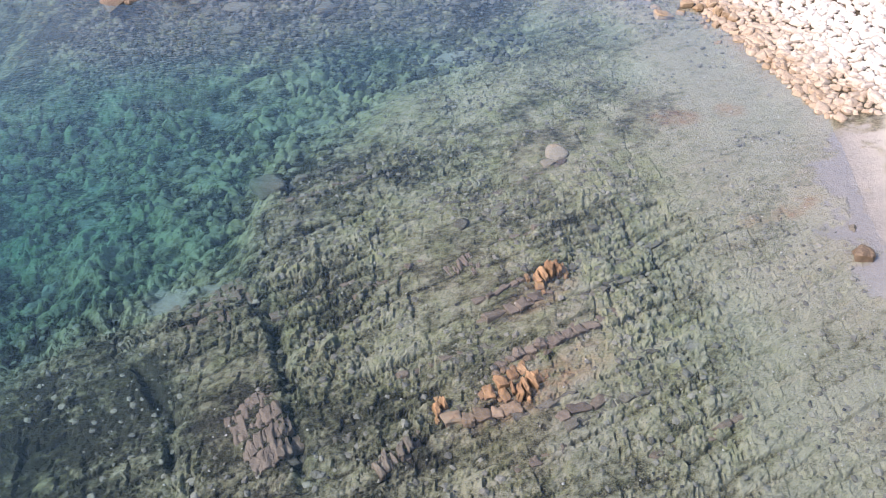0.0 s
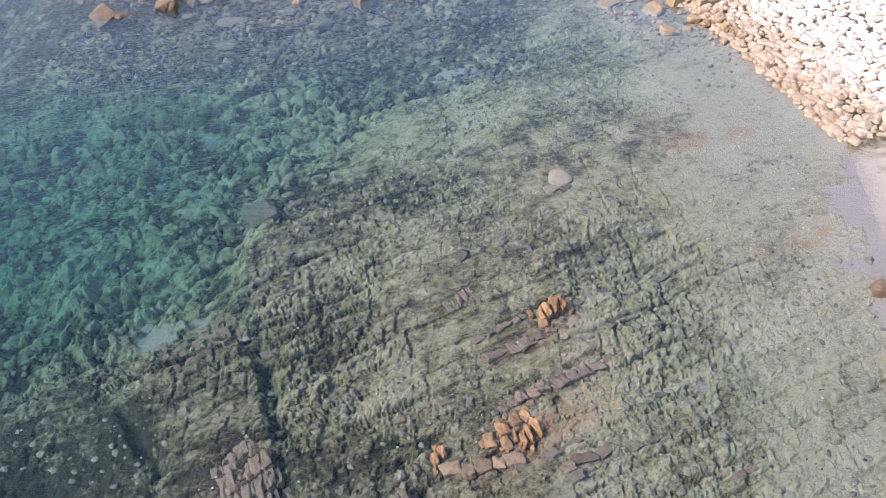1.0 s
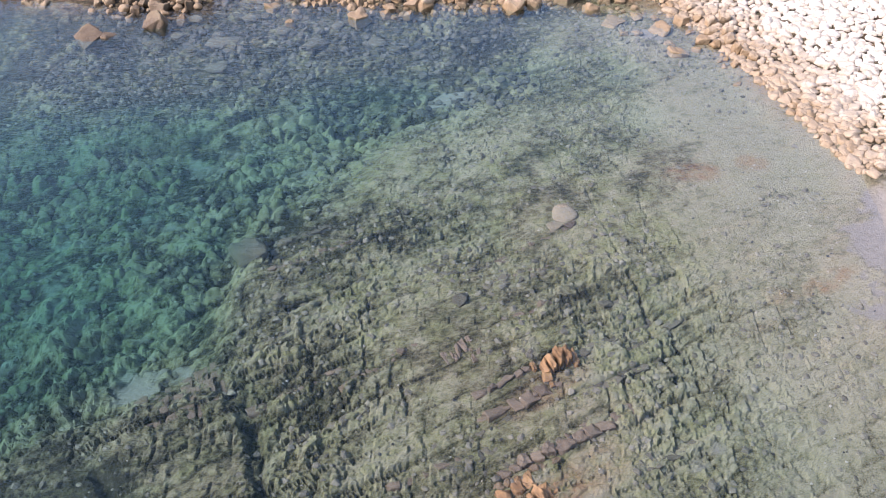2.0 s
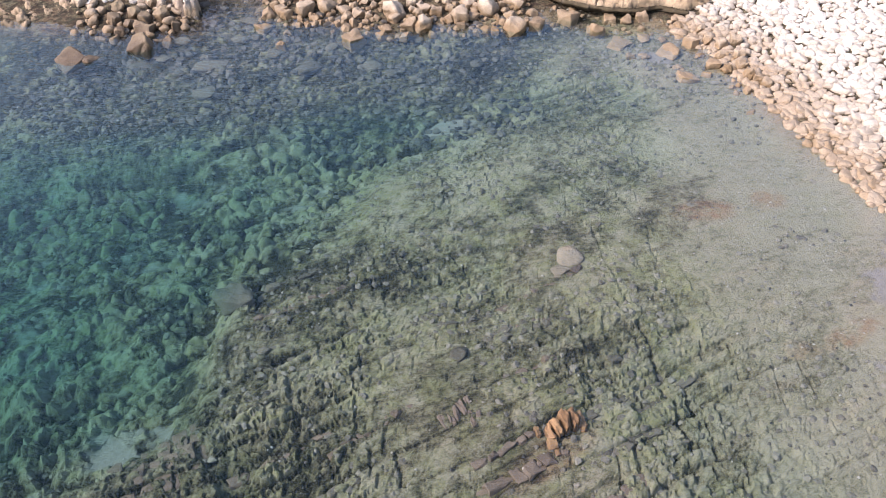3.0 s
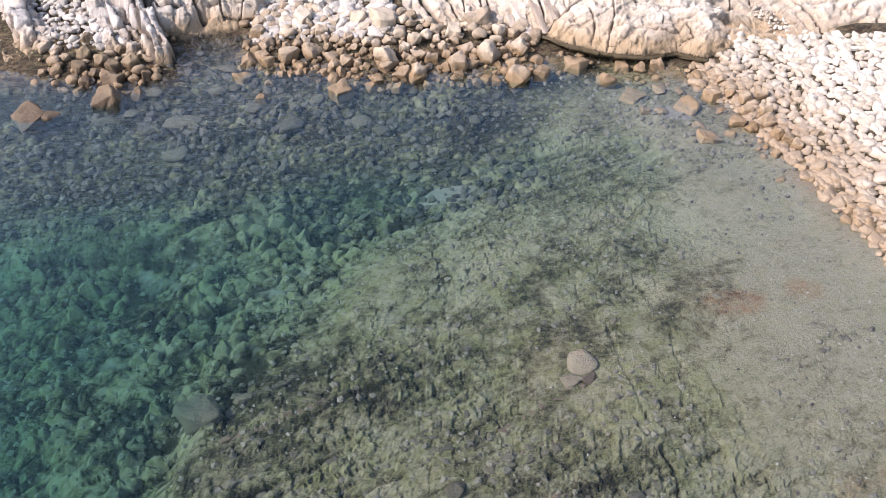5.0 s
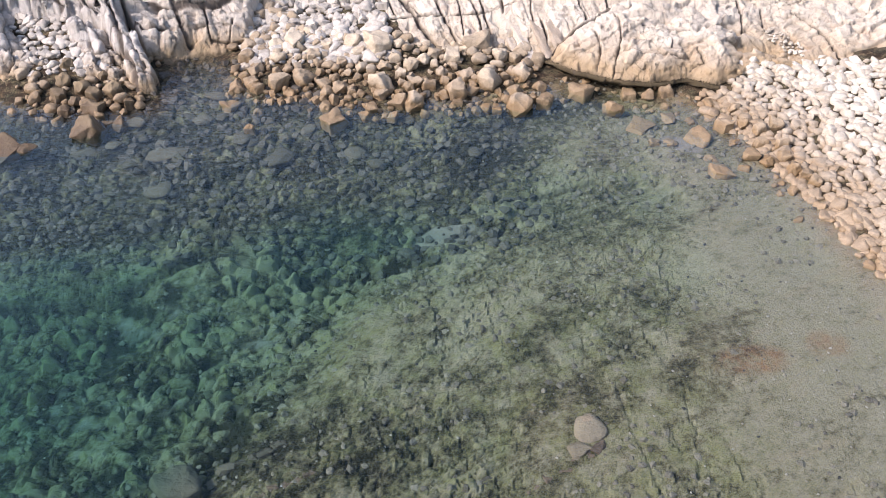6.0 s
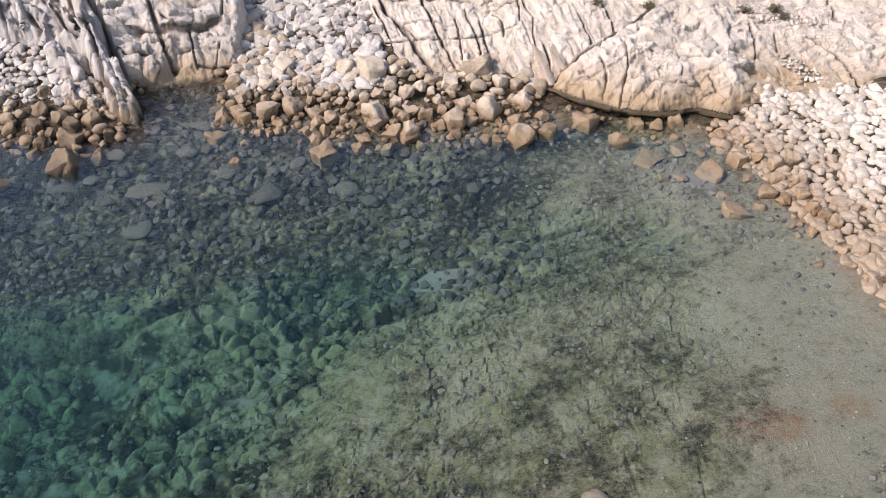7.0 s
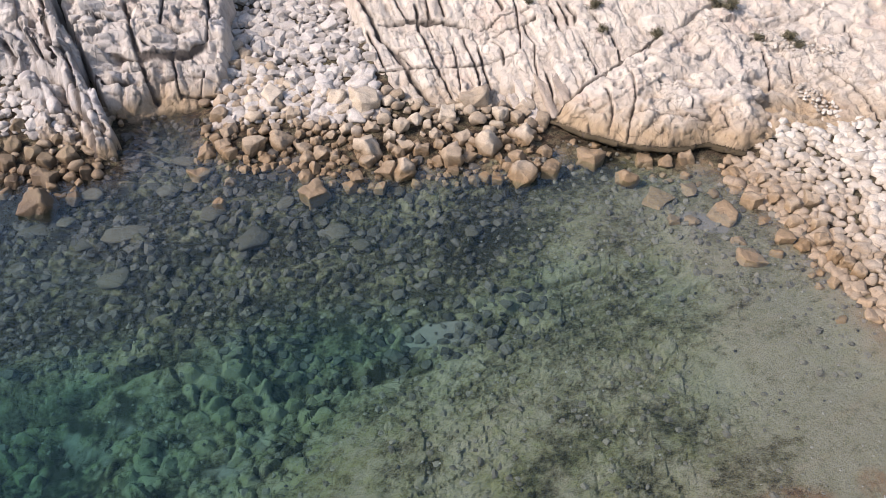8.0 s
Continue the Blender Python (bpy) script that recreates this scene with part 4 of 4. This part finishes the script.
SHORE_B = [(0.22, 36.15, 0.62, 0.81), (1.29, 36.62, 0.76, 1.1), (0.89, 38.54, 0.88, 0.83), (2.23, 35.55, 0.93, 0.87), (3.07, 35.79, 0.55, 0.73),
           (1.86, 38.95, 0.39, 0.59), (1.66, 37.87, 0.41, 0.73), (2.38, 37.05, 0.68, 0.6), (1.76, 36.89, 0.3, 0.59), (-0.56, 37.8, 0.55, 0.45),
           (0.07, 37.81, 0.55, 0.45), (-0.9, 37.54, 0.46, 0.6), (-0.68, 36.45, 0.45, 0.39), (-1.33, 36.3, 0.41, 0.39), (-1.61, 36.85, 0.34, 0.51),
           (-0.29, 37.04, 0.4, 0.44), (0.55, 36.93, 0.44, 0.32), (-0.18, 36.02, 0.42, 0.42), (2.17, 37.84, 0.38, 0.49), (-1.83, 37.55, 0.45, 0.48),
           (0.71, 36.2, 0.36, 0.35), (-2.14, 37.19, 0.44, 0.28), (-2.6, 37.02, 0.37, 0.36)]
SHORE_E = [(5.18, 35.5, 0.65, 0.87), (4.24, 36.41, 0.7, 0.75), (8.16, 34.98, 0.53, 0.43), (7.87, 32.17, 0.64, 0.68), (7.73, 32.78, 0.37, 0.36),
           (7.61, 33.89, 0.72, 0.75), (8.59, 33.6, 0.43, 0.49), (5.92, 34.69, 0.67, 0.38), (6.93, 35.1, 0.52, 0.39), (5.78, 36.31, 0.44, 0.4),
           (6.41, 36.18, 0.47, 0.4), (6.95, 36.27, 0.44, 0.68), (7.5, 34.84, 0.33, 0.42), (6.22, 33.75, 0.41, 0.44), (6.66, 33.7, 0.41, 0.37)]
SHORE_E_MORE = [(8.39, 34.33, 0.49, 0.5), (9.0, 34.33, 0.39, 0.58), (9.35, 33.95, 0.42, 0.65), (9.27, 33.38, 0.42, 0.45), (9.84, 34.07, 0.4, 0.7),
           (9.79, 33.11, 0.42, 0.68), (8.89, 32.8, 0.47, 0.41), (9.24, 32.49, 0.44, 0.29), (9.77, 32.59, 0.38, 0.41), (9.87, 31.98, 0.4, 0.73),
           (10.15, 31.73, 0.37, 0.33), (9.6, 31.1, 0.3, 0.35), (10.32, 31.42, 0.34, 0.33), (8.9, 35.14, 0.4, 0.39), (8.21, 35.54, 0.37, 0.32)]
SHORE_W = [(-11.03, 33.91, 0.88, 1.23), (-10.55, 34.32, 0.37, 0.5), (-10.19, 34.32, 0.51, 0.52), (-11.18, 34.98, 0.63, 0.45),
           (-11.74, 35.84, 0.54, 0.63), (-11.32, 35.6, 0.43, 0.46), (-12.44, 36.17, 0.48, 0.65), (-10.73, 35.77, 0.49, 0.62),
           (-11.2, 36.43, 0.43, 0.47), (-12.42, 35.5, 0.47, 0.47), (-11.84, 35.25, 0.43, 0.38), (-10.15, 35.26, 0.41, 0.45),
           (-12.57, 36.94, 0.45, 0.48), (-12.08, 34.83, 0.46, 0.41)]
SUNKEN = [(-4.97, 32.77, 0.7, 0.9), (-8.45, 33.08, 1.21, 0.57), (-2.84, 33.48, 0.65, 0.63), (-8.28, 31.49, 0.64, 0.72), (-8.79, 33.72, 0.36, 0.39),
           (-9.47, 32.72, 0.52, 0.57), (0.79, 33.35, 0.36, 0.39), (-2.13, 32.83, 0.42, 0.39), (-1.28, 35.08, 0.42, 0.38), (-6.27, 33.92, 0.67, 0.57),
           (-5.66, 34.79, 0.36, 0.35), (-4.37, 34.43, 0.38, 0.6), (-5.8, 36.43, 0.45, 0.4), (-7.61, 36.25, 0.77, 0.41), (-8.31, 35.12, 0.68, 0.48),
           (-7.76, 34.87, 0.57, 0.43), (-9.16, 35.81, 0.7, 0.37), (-9.76, 34.56, 0.61, 0.48), (-7.15, 35.02, 0.4, 0.39), (-5.02, 33.91, 0.32, 0.34),
           (-3.67, 33.69, 0.37, 0.37), (-11.09, 33.41, 0.84, 0.52), (-10.98, 31.91, 0.65, 0.5), (-10.21, 33.56, 0.5, 0.43)]
seed = 0
taken = []
for spots, label in ((SHORE_A + SHORE_A_MORE, "tan angular boulder stained brown at the waterline"), (SHORE_B, "pale tan boulder piled at the cliff's foot"),
                     (SHORE_E, "rounded brown boulder in the pool below the ledge"), (SHORE_E_MORE, "rounded tan boulder at the edge of the beach"), (SHORE_W, "brown boulder at the foot of the headland")):
    for x, y, wide, tall in spots:
        seed += 1
        skin = BROWN if spots is SHORE_W else BOULDER
        size = (wide + tall) / 2
        drowned = spots is SHORE_E and y < 35.3
        high = size * (.6 if drowned else 1.1)
        stone("boulder", x, y, wide * 1.12, high, min(ground_at(x, y) + .2 * high, -.3 * high) if drowned else max(ground_at(x, y), -.25) + .22 * size, skin, label, "boulder", "boulders on the shore", seed)
        taken.append((x, y, size))
for x, y, wide, tall in SUNKEN:
    seed += 1
    thick = min(tall, wide) * .55
    z = min(ground_at(x, y) + .1 * wide, -.04 - .42 * thick)
    boulder = stone("sunken_boulder", x, y, wide * 1.1, thick, z, SUNK, "rounded grey boulder lying under clear water", "boulder", "boulders under water", seed, PEBBLE)
    boulder.matrix_world = pose(x, y, z, 0, 0, 25 * math.sin(seed * 2.3)) @ Matrix.Diagonal((wide * 1.1, tall * 1.15, thick, 1))
    taken.append((x, y, wide))


def shore_fill(count, x0, x1, low, high, size_low, size_high, seed, above):
    """Spots in a band along the shoreline, clear of the stones already set."""
    rng = np.random.RandomState(seed)
    spots = []
    for _ in range(count):
        x, y = rng.uniform(x0, x1), rng.uniform(19, 46)
        land = float(inside(np.array([x]), np.array([y]), LAND)[0])
        size = size_low + (size_high - size_low) * rng.rand() ** 2
        if low < land < high and not (-9.7 < x < -7.2 and y < 38.8) and all((x - a) ** 2 + (y - b) ** 2 > (.33 * (s + size)) ** 2 for a, b, s in taken):
            taken.append((x, y, size))
            spots.append((x, y, ground_at(x, y) + above * size, size))
    return spots


fill = shore_fill(9000, -8.8, 3.0, -.9, 2.9, .17, .6, 5, .24)
fill.sort(key=lambda spot: spot[1] - .05 * spot[3])
for x, y, z, size in fill[:150]:
    seed += 1
    stone("boulder", x, y, size, size, z, BOULDER, "small tan boulder in the rubble along the shore", "boulder", "boulders on the shore", seed, SMALL, 25)
fill = fill[150:] + shore_fill(1500, -14, -9.3, -.6, 1.2, .2, .5, 8, .24) + shore_fill(600, 3.6, 9.5, -1.1, .1, .18, .40, 9, .02)
tagged(scatter("boulder_bank", fill, SMALL, BANK, 9), "bank of small tan boulders below the cliff", "boulders", kind="stuff")
def leaning(foot, head, wide, thick, shape):
    """A long slab propped on the cliff, from its foot to its head."""
    foot, head = Vector(foot), Vector(head)
    along = (head - foot).normalized()
    side = along.cross(Vector((0, 0, 1))).normalized()
    m = Matrix((along, side, along.cross(side) * -1)).transposed().to_4x4()
    m.translation = (foot + head) / 2
    ob = new("leaning_slab", tri_mesh("leaning_slab", *BLADE[shape], SLAB))
    ob.matrix_world = m @ Matrix.Diagonal(((head - foot).length, wide, thick, 1))
    return tagged(ob, "pale slab of rock leaning against the cliff", "rock slab", "slabs leaning on the cliff")


leaning((2.85, 37.6, .05), (2.2, 39.35, .78), .5, .6, 1)
leaning((2.45, 37.9, .0), (1.95, 39.0, .6), .36, .5, 3)
leaning((3.3, 37.85, .25), (2.85, 39.4, .95), .42, .6, 5)
leaning((3.75, 38.0, .5), (3.3, 39.3, 1.0), .4, .5, 7)
leaning((1.6, 38.0, .0), (1.75, 38.9, .5), .4, .5, 8)


def packed(test, x0, x1, y0, y1, pitch, size_low, size_high, seed, above=.1):
    """Stones packed side by side over a stretch of the plan."""
    rng = np.random.RandomState(seed)
    px, py = np.meshgrid(np.arange(x0, x1, pitch), np.arange(y0, y1, pitch * .87))
    px[1::2] += pitch / 2
    px, py = px + rng.normal(0, .2, px.shape) * pitch, py + rng.normal(0, .2, px.shape) * pitch
    size = pitch * (size_low + (size_high - size_low) * rng.rand(*px.shape) ** 1.6)
    keep = test(px, py)
    return [(x, y, ground_at(x, y) + above * d, d) for x, y, d in zip(px[keep], py[keep], size[keep])]


def on_beach(x, y):
    land = inside(x, y, LAND)
    return (land > -.25) & (land < 9) & (x > 7.9) & ((y > 24.6) | (land > 1.7)) & (y < ledge_front(x) + .7) & ~((x < 9.0) & (y > 36.3))


def on_scree(x, y):
    return (-7.3 - .12 * (y - 40) < x) & (x < -2.2 - .32 * (y - 39.7)) & (y > 37.6)


def in_hollow(x, y):
    u = across(x, y)
    return (u > -4.4) & (u < -1.0) & (y > 36.6) & (y < 39.6)


beach = packed(on_beach, 8, 19, 15, 41, .24, 1.0, 2.1, 11, .0)
near = [s for s in beach if s[0] < 13.2 and 25 < s[1] < 36.5][:300]
far = [s for s in beach if s not in near]
for x, y, z, size in near:
    seed += 1
    stone("cobble", x, y, size, size * .85, z, COBBLE, "pale rounded cobble on the beach", "cobble", "cobbles on the beach", seed, SMALL, 20)
tagged(scatter("cobble_beach", far, TINY, COBBLES, 3), "bank of pale rounded cobbles along the cove", "cobbles", kind="stuff")
def on_fan(x, y):
    return (blob(x, y, 11.1, 38.2, .9, .35, -50) > .3) | (blob(x, y, 10.9, 40.6, 1.6, .5, -20) > .4)


def slope_height(x, y):
    return float(ledge_top(np.array([x]), np.array([y]))[0])


fan = [(x, y, max(z, slope_height(x, y) + .03), d) for x, y, z, d in packed(on_fan, 9, 17, 37, 44.5, .16, .5, 1.4, 23)]
tagged(scatter("debris_fan", fan, CHIP, COBBLES, 15, False), "spill of pale broken stone on the upper slope", "rubble", kind="stuff")
scree = packed(on_scree, -9, 0, 37.5, 46, .26, .85, 2.2, 12) + packed(in_hollow, -15, -9.8, 36.2, 41, .27, .7, 1.6, 22)
scree.sort(key=lambda spot: spot[1])
for x, y, z, size in scree[:300]:
    seed += 1
    stone("scree_block", x, y, size, size * .8, z, CHUTE, "pale angular block in the rubble chute", "stone block", "blocks in the rubble chute", seed, SMALL, 30)
tagged(scatter("scree", scree[300:], SMALL, SCREE, 4, False), "chute of pale angular rubble between the cliffs", "rubble", kind="stuff")


def on_floor(x, y):
    out = -inside(x, y, LAND)
    return (out > -.2) & (out < 7) & ((x < 3) | (y > 31))


def on_shelf(x, y):
    return (inside(x, y, LAND) < -.3) & (value_noise(x * .8, y * .8, 2) > .45) & (sand_field(x, y) < .5)


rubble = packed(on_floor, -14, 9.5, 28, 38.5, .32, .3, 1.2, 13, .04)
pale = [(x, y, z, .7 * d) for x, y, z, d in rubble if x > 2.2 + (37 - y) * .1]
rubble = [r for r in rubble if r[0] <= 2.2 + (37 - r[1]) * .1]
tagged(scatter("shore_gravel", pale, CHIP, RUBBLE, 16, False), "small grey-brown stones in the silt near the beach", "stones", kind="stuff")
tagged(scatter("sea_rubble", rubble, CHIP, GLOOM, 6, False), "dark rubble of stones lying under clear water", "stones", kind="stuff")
shelf = packed(on_shelf, -15, 10.5, 10, 31, .34, .1, .66, 14, .0)
tagged(scatter("shelf_rubble", shelf, CHIP, RUBBLE, 7, False), "broken grey-brown stones strewn over the rock shelf", "stones", kind="stuff")


lumps = packed(lambda x, y: (inside(x, y, BASIN) > .2) & (sand_field(x, y) < .6) & (value_noise(x * 1.1, y * 1.1, 3) > .52), -17, 3, 10, 31, .44, .25, 1.3, 21, -.2)
tagged(scatter("basin_rocks", lumps, LUMP, WEEDY, 12), "weedy dark rocks on the floor of the deeper basin", "rocks", kind="stuff")
# near-black stone chips added in place of sea urchins
specks = packed(lambda x, y: (inside(x, y, LAND) < -.5) & (value_noise(x * 5, y * 5, 1) > .8), -13, 10.5, 10, 34, .42, .13, .22, 17, .3)
tagged(scatter("dark_pebbles", specks, CHIP, DARK, 8), "small near-black chips standing in for sea urchins on the seabed", "pebbles", kind="stuff")
flecks = packed(lambda x, y: (inside(x, y, LAND) < -.2) & (value_noise(x * 5, y * 5, 3) > .79 - .2 * smooth(x, 6, 9)), -10, 10.5, 10, 34, .42, .1, .19, 18, .25)
tagged(scatter("pale_pebbles", flecks, CHIP, TAN_CHIPS, 10), "small pale pebbles scattered over the seabed", "pebbles", kind="stuff")


# ---- outcrops breaking the surface ----
def part(name, mesh, parent, m, label=""):
    ob = new(name, mesh)
    ob.parent = parent
    ob.matrix_world = m
    return tagged(ob, label)


def outcrop(x, y, blades, material, label, seed, turn=112.0, sink=0.0):
    """A bank of tilted rock blades standing side by side: rows of along, across, length, width, height."""
    rng = random.Random(seed)
    base = tagged(new("rock_outcrop"), label, "rock outcrop")
    base.matrix_world = pose(x, y, ground_at(x, y))
    bpy.context.view_layer.update()
    c, s = math.cos(radians(36)), math.sin(radians(36))
    extra = [(a + rng.uniform(-.25, .25), b + rng.uniform(-.25, .25), l * rng.uniform(.5, .8), w * rng.uniform(.5, .8), h * rng.uniform(.4, .8)) for a, b, l, w, h in blades for _ in range(0 if len(blades) > 12 else 1)]
    lean = 4 if len(blades) > 12 else 12
    for n, (along, across, length, width, height) in enumerate(blades + extra):
        shape = (seed * 5 + n) % len(BLADE)
        key = f"rock_blade_{shape}_{material.name}"
        mesh = bpy.data.meshes.get(key) or tri_mesh(key, *BLADE[shape], material)
        bx, by = x + c * along - s * across, y + s * along + c * across
        part("rock_blade", mesh, base, pose(bx, by, min(ground_at(bx, by), -.12) + .04 * height - sink, rng.uniform(-lean, lean), rng.uniform(-lean, lean), turn + rng.gauss(0, .7 * lean))
             @ Matrix.Diagonal((length, width, height, 1)))
    return base


def bed(x0, y0, x1, y1, width, pitch, material, label, seed, top=-.08):
    """A bed of jointed rock standing a little out of the silt: a row of worn blocks along a line, its top at a given height."""
    rng = random.Random(seed)
    long = math.hypot(x1 - x0, y1 - y0)
    turn = math.degrees(math.atan2(y1 - y0, x1 - x0))
    base = tagged(new("rock_bed"), label, "rock bed")
    base.matrix_world = pose(x0, y0, ground_at(x0, y0))
    bpy.context.view_layer.update()
    along = 0.0
    while along < long:
        step = pitch * rng.uniform(.55, 1.5)
        s = (along + step / 2) / long
        side = rng.gauss(0, .1 * width)
        bx = x0 + (x1 - x0) * s - side * math.sin(radians(turn))
        by = y0 + (y1 - y0) * s + side * math.cos(radians(turn))
        shape = rng.randrange(len(BLADE))
        key = f"rock_blade_{shape}_{material.name}"
        mesh = bpy.data.meshes.get(key) or tri_mesh(key, *BLADE[shape], material)
        tall = rng.uniform(.3, .42)
        high = min(max(top, ground_at(bx, by) + .02), ground_at(bx, by) + .1) if top < 0 else top
        part("rock_block", mesh, base, pose(bx, by, high + rng.gauss(0, .02) - .38 * tall, rng.uniform(-11, 11), rng.uniform(-11, 11), turn + rng.gauss(0, 10))
             @ Matrix.Diagonal((step * 1.12, width * rng.uniform(.8, 1.15), tall, 1)))
        along += step
    return base


outcrop(2.6, 17.4, [(-.48, .02, .42, .2, .45), (-.28, .03, .5, .2, .6), (-.07, .02, .56, .2, .7), (.14, 0, .52, .2, .62), (.34, -.03, .42, .2, .45), (-.6, -.22, .35, .22, .3)],
        RUST, "orange-brown rock blades just breaking the water surface", 1)
bed(.85, 15.75, 2.1, 16.45, .34, .42, SHELF, "low pinkish rock bank just under the water", 2, -.04)
bed(.6, 16.3, 1.9, 17.15, .2, .35, SHELF, "thin bed of pinkish rock under the water", 12, -.06)
bed(1.1, 14.3, 3.35, 15.5, .3, .34, SHELF, "long pinkish bed of jointed rock close under water", 13, -.03)
bed(1.0, 13.95, 2.2, 14.6, .2, .3, BROWN, "thin brown bed beside the standing rocks", 14, -.04)
outcrop(1.5, 13.5, [(-.55, .25, .4, .3, .35), (-.15, .3, .42, .36, .5), (.2, .35, .36, .3, .36), (.5, .42, .4, .28, .3), (0, -.12, .5, .15, .6), (.2, -.15, .55, .15, .66), (.42, -.1, .52, .16, .6),
                    (-.3, 0, .4, .25, .3), (.6, 0, .36, .24, .36)], RUST, "orange and tan angular rocks standing out of the water", 3)
bed(-.05, 12.55, 1.45, 12.95, .36, .28, OCHRE, "row of tan rocks in front of the standing rocks", 15, .01)
outcrop(-.1, 12.95, [(-.12, 0, .34, .17, .5), (.1, .03, .36, .15, .52)], RUST, "two upright orange stones side by side", 4)
bed(2.3, 12.75, 3.3, 13.3, .3, .4, SHELF, "pinkish jointed rock bed under shallow water", 16, -.08)
outcrop(.35, 17.7, [(-.45, .02, .45, .16, .4), (-.27, 0, .5, .15, .45), (-.08, .05, .5, .15, .5), (.1, .08, .48, .16, .5), (.28, .12, .45, .15, .45), (.1, -.35, .4, .15, .4), (.26, -.3, .4, .14, .4)], SHELF, "grey jointed rock blades at the water surface", 5, sink=.14)
outcrop(-1.0, 11.7, [(-.45, -.05, .45, .18, .45), (-.25, 0, .46, .17, .45), (-.05, .05, .45, .17, .42), (.16, .1, .45, .18, .4), (.38, .14, .42, .18, .36), (.62, .2, .4, .2, .32)], SHELF, "pinkish grey rock blades close under the surface", 6, sink=.05)
for n in range(34):
    rng = random.Random(900 + n)
    x, y, long = rng.uniform(-5.2, 4.2), rng.uniform(10.9, 21.5), rng.uniform(.9, 2.4)
    way = radians(30 + rng.gauss(0, 4))
    bed(x, y, x + long * math.cos(way), y + long * math.sin(way), rng.uniform(.16, .34), rng.uniform(.2, .42), (SUNK, SHELF, SUNK)[n % 3], "weedy bed of jointed rock under clear water", 40 + n, -.5)
ribs = [(-.62 + .15 * k, .46 * row + .03 * k, .56, .2 + .02 * (k % 3), .3 - .03 * row) for row in (-2, -1, 0, 1) for k in range(8)]
outcrop(-3.9, 12.6, ribs, SHELF, "pinkish jointed block of the rock shelf close under water", 7, sink=.09)
flags = [(-.9 + .36 * k, .5 * row, .55, .34, .26) for row in (-1, 0, 1) for k in range(6)]
outcrop(-5.8, 16.5, flags, SHELF, "blocky end of the rock shelf beside a sandy hollow", 8, sink=.12)
stone("flat_stone", 3.1, 22.85, .72, .4, -.17, TAN, "pale flat stone lying just at the water surface", "stone", "", 4, PEBBLE)
stone("flat_stone", 2.85, 22.35, .5, .3, -.19, TAN, "small pale stone beside the flat stone", "stone", "", 6)
stone("sunken_block", -5.4, 21.6, 1.05, .8, -.65, SUNK, "large grey block at the edge of the deep water", "boulder", "", 12)
stone("sunken_block", .3, 19.5, .5, .35, -.25, SUNK, "pale stone on the rock shelf under water", "boulder", "", 9)
stone("shore_rock", -13.2, 32.75, 1.1, .4, -.04, BROWN, "brown rock standing out of the shallows", "rock", "", 4)
stone("shore_rock", -12.55, 32.9, .7, .35, -.04, BROWN, "small brown rock standing out of the shallows", "rock", "", 7)
stone("beach_stone", 10.63, 18.05, .6, .5, .02, BROWN, "tan block lying alone on pale sand", "stone", "", 2)
stone("beach_stone", 10.7, 19.2, .3, .2, -.02, SUNK, "small dark stone lying on pale sand", "stone", "", 5)


# ---- dry shrubs on the upper slope ----
def leaf_material(name, dark, pale):
    n = Nodes(name)
    own = n.add("NewGeometry").outputs["Random Per Island"]
    return n.surface(n.mix(own, dark, pale), 0.8)


TWIG = leaf_material("dry_twig", (0.10, 0.07, 0.045), (0.22, 0.16, 0.10))
LEAF = leaf_material("dry_leaf", (0.03, 0.032, 0.016), (0.15, 0.12, 0.06))


def shrub(x, y, z, size, seed, label):
    """A low dry bush: bent twigs with many small narrow leaves."""
    rng = random.Random(seed)
    base = tagged(new("shrub"), label, "shrub", "shrubs on the slope")
    base.matrix_world = pose(x, y, z)
    twigs, leaves = bmesh.new(), bmesh.new()
    for _ in range(26):
        turn, lean = rng.uniform(0, 6.28), rng.uniform(.2, 1.25)
        way = Vector((math.cos(turn) * math.sin(lean), math.sin(turn) * math.sin(lean), math.cos(lean))) * size * rng.uniform(.35, .6)
        side = way.orthogonal().normalized() * .012 * size
        other = way.cross(side).normalized() * .012 * size
        foot = [twigs.verts.new(q) for q in (side, other - side * .5, -other - side * .5)]
        tip = twigs.verts.new(way)
        for k in range(3):
            twigs.faces.new((foot[k], foot[(k + 1) % 3], tip))
        for _ in range(26):
            at = way * rng.uniform(.35, 1.05) + Vector((rng.gauss(0, .07), rng.gauss(0, .07), rng.gauss(0, .05))) * size
            a = Vector((rng.gauss(0, 1), rng.gauss(0, 1), rng.gauss(0, .6))).normalized() * size * .055
            b = a.orthogonal().normalized() * size * .02
            leaves.faces.new([leaves.verts.new(at + q) for q in (-a, b, a, -b)])
    for name, bm, material in (("twigs", twigs, TWIG), ("foliage", leaves, LEAF)):
        mesh = bpy.data.meshes.new(name)
        bm.to_mesh(mesh)
        bm.free()
        mesh.materials.append(material)
        ob = new(name, mesh)
        ob.parent = base
    return base


for n, (x, y, size) in enumerate(((6.62, 40.7, .5), (9.85, 40.75, .5), (10.8, 40.85, .6), (11.05, 40.5, .45), (8.87, 41.9, .7), (8.5, 42.1, .6), (9.2, 42.2, .7), (4.7, 41.7, .6), (4.9, 40.9, .45), (2.6, 42.0, .4))):
    top = max(float(f(np.array([x]), np.array([y]))[0]) for f in (ledge_top, centre_top))
    shrub(x, y, max(top, ground_at(x, y)) - .03, size, 60 + n, "low dry olive-brown shrub growing in a cleft of the slope")
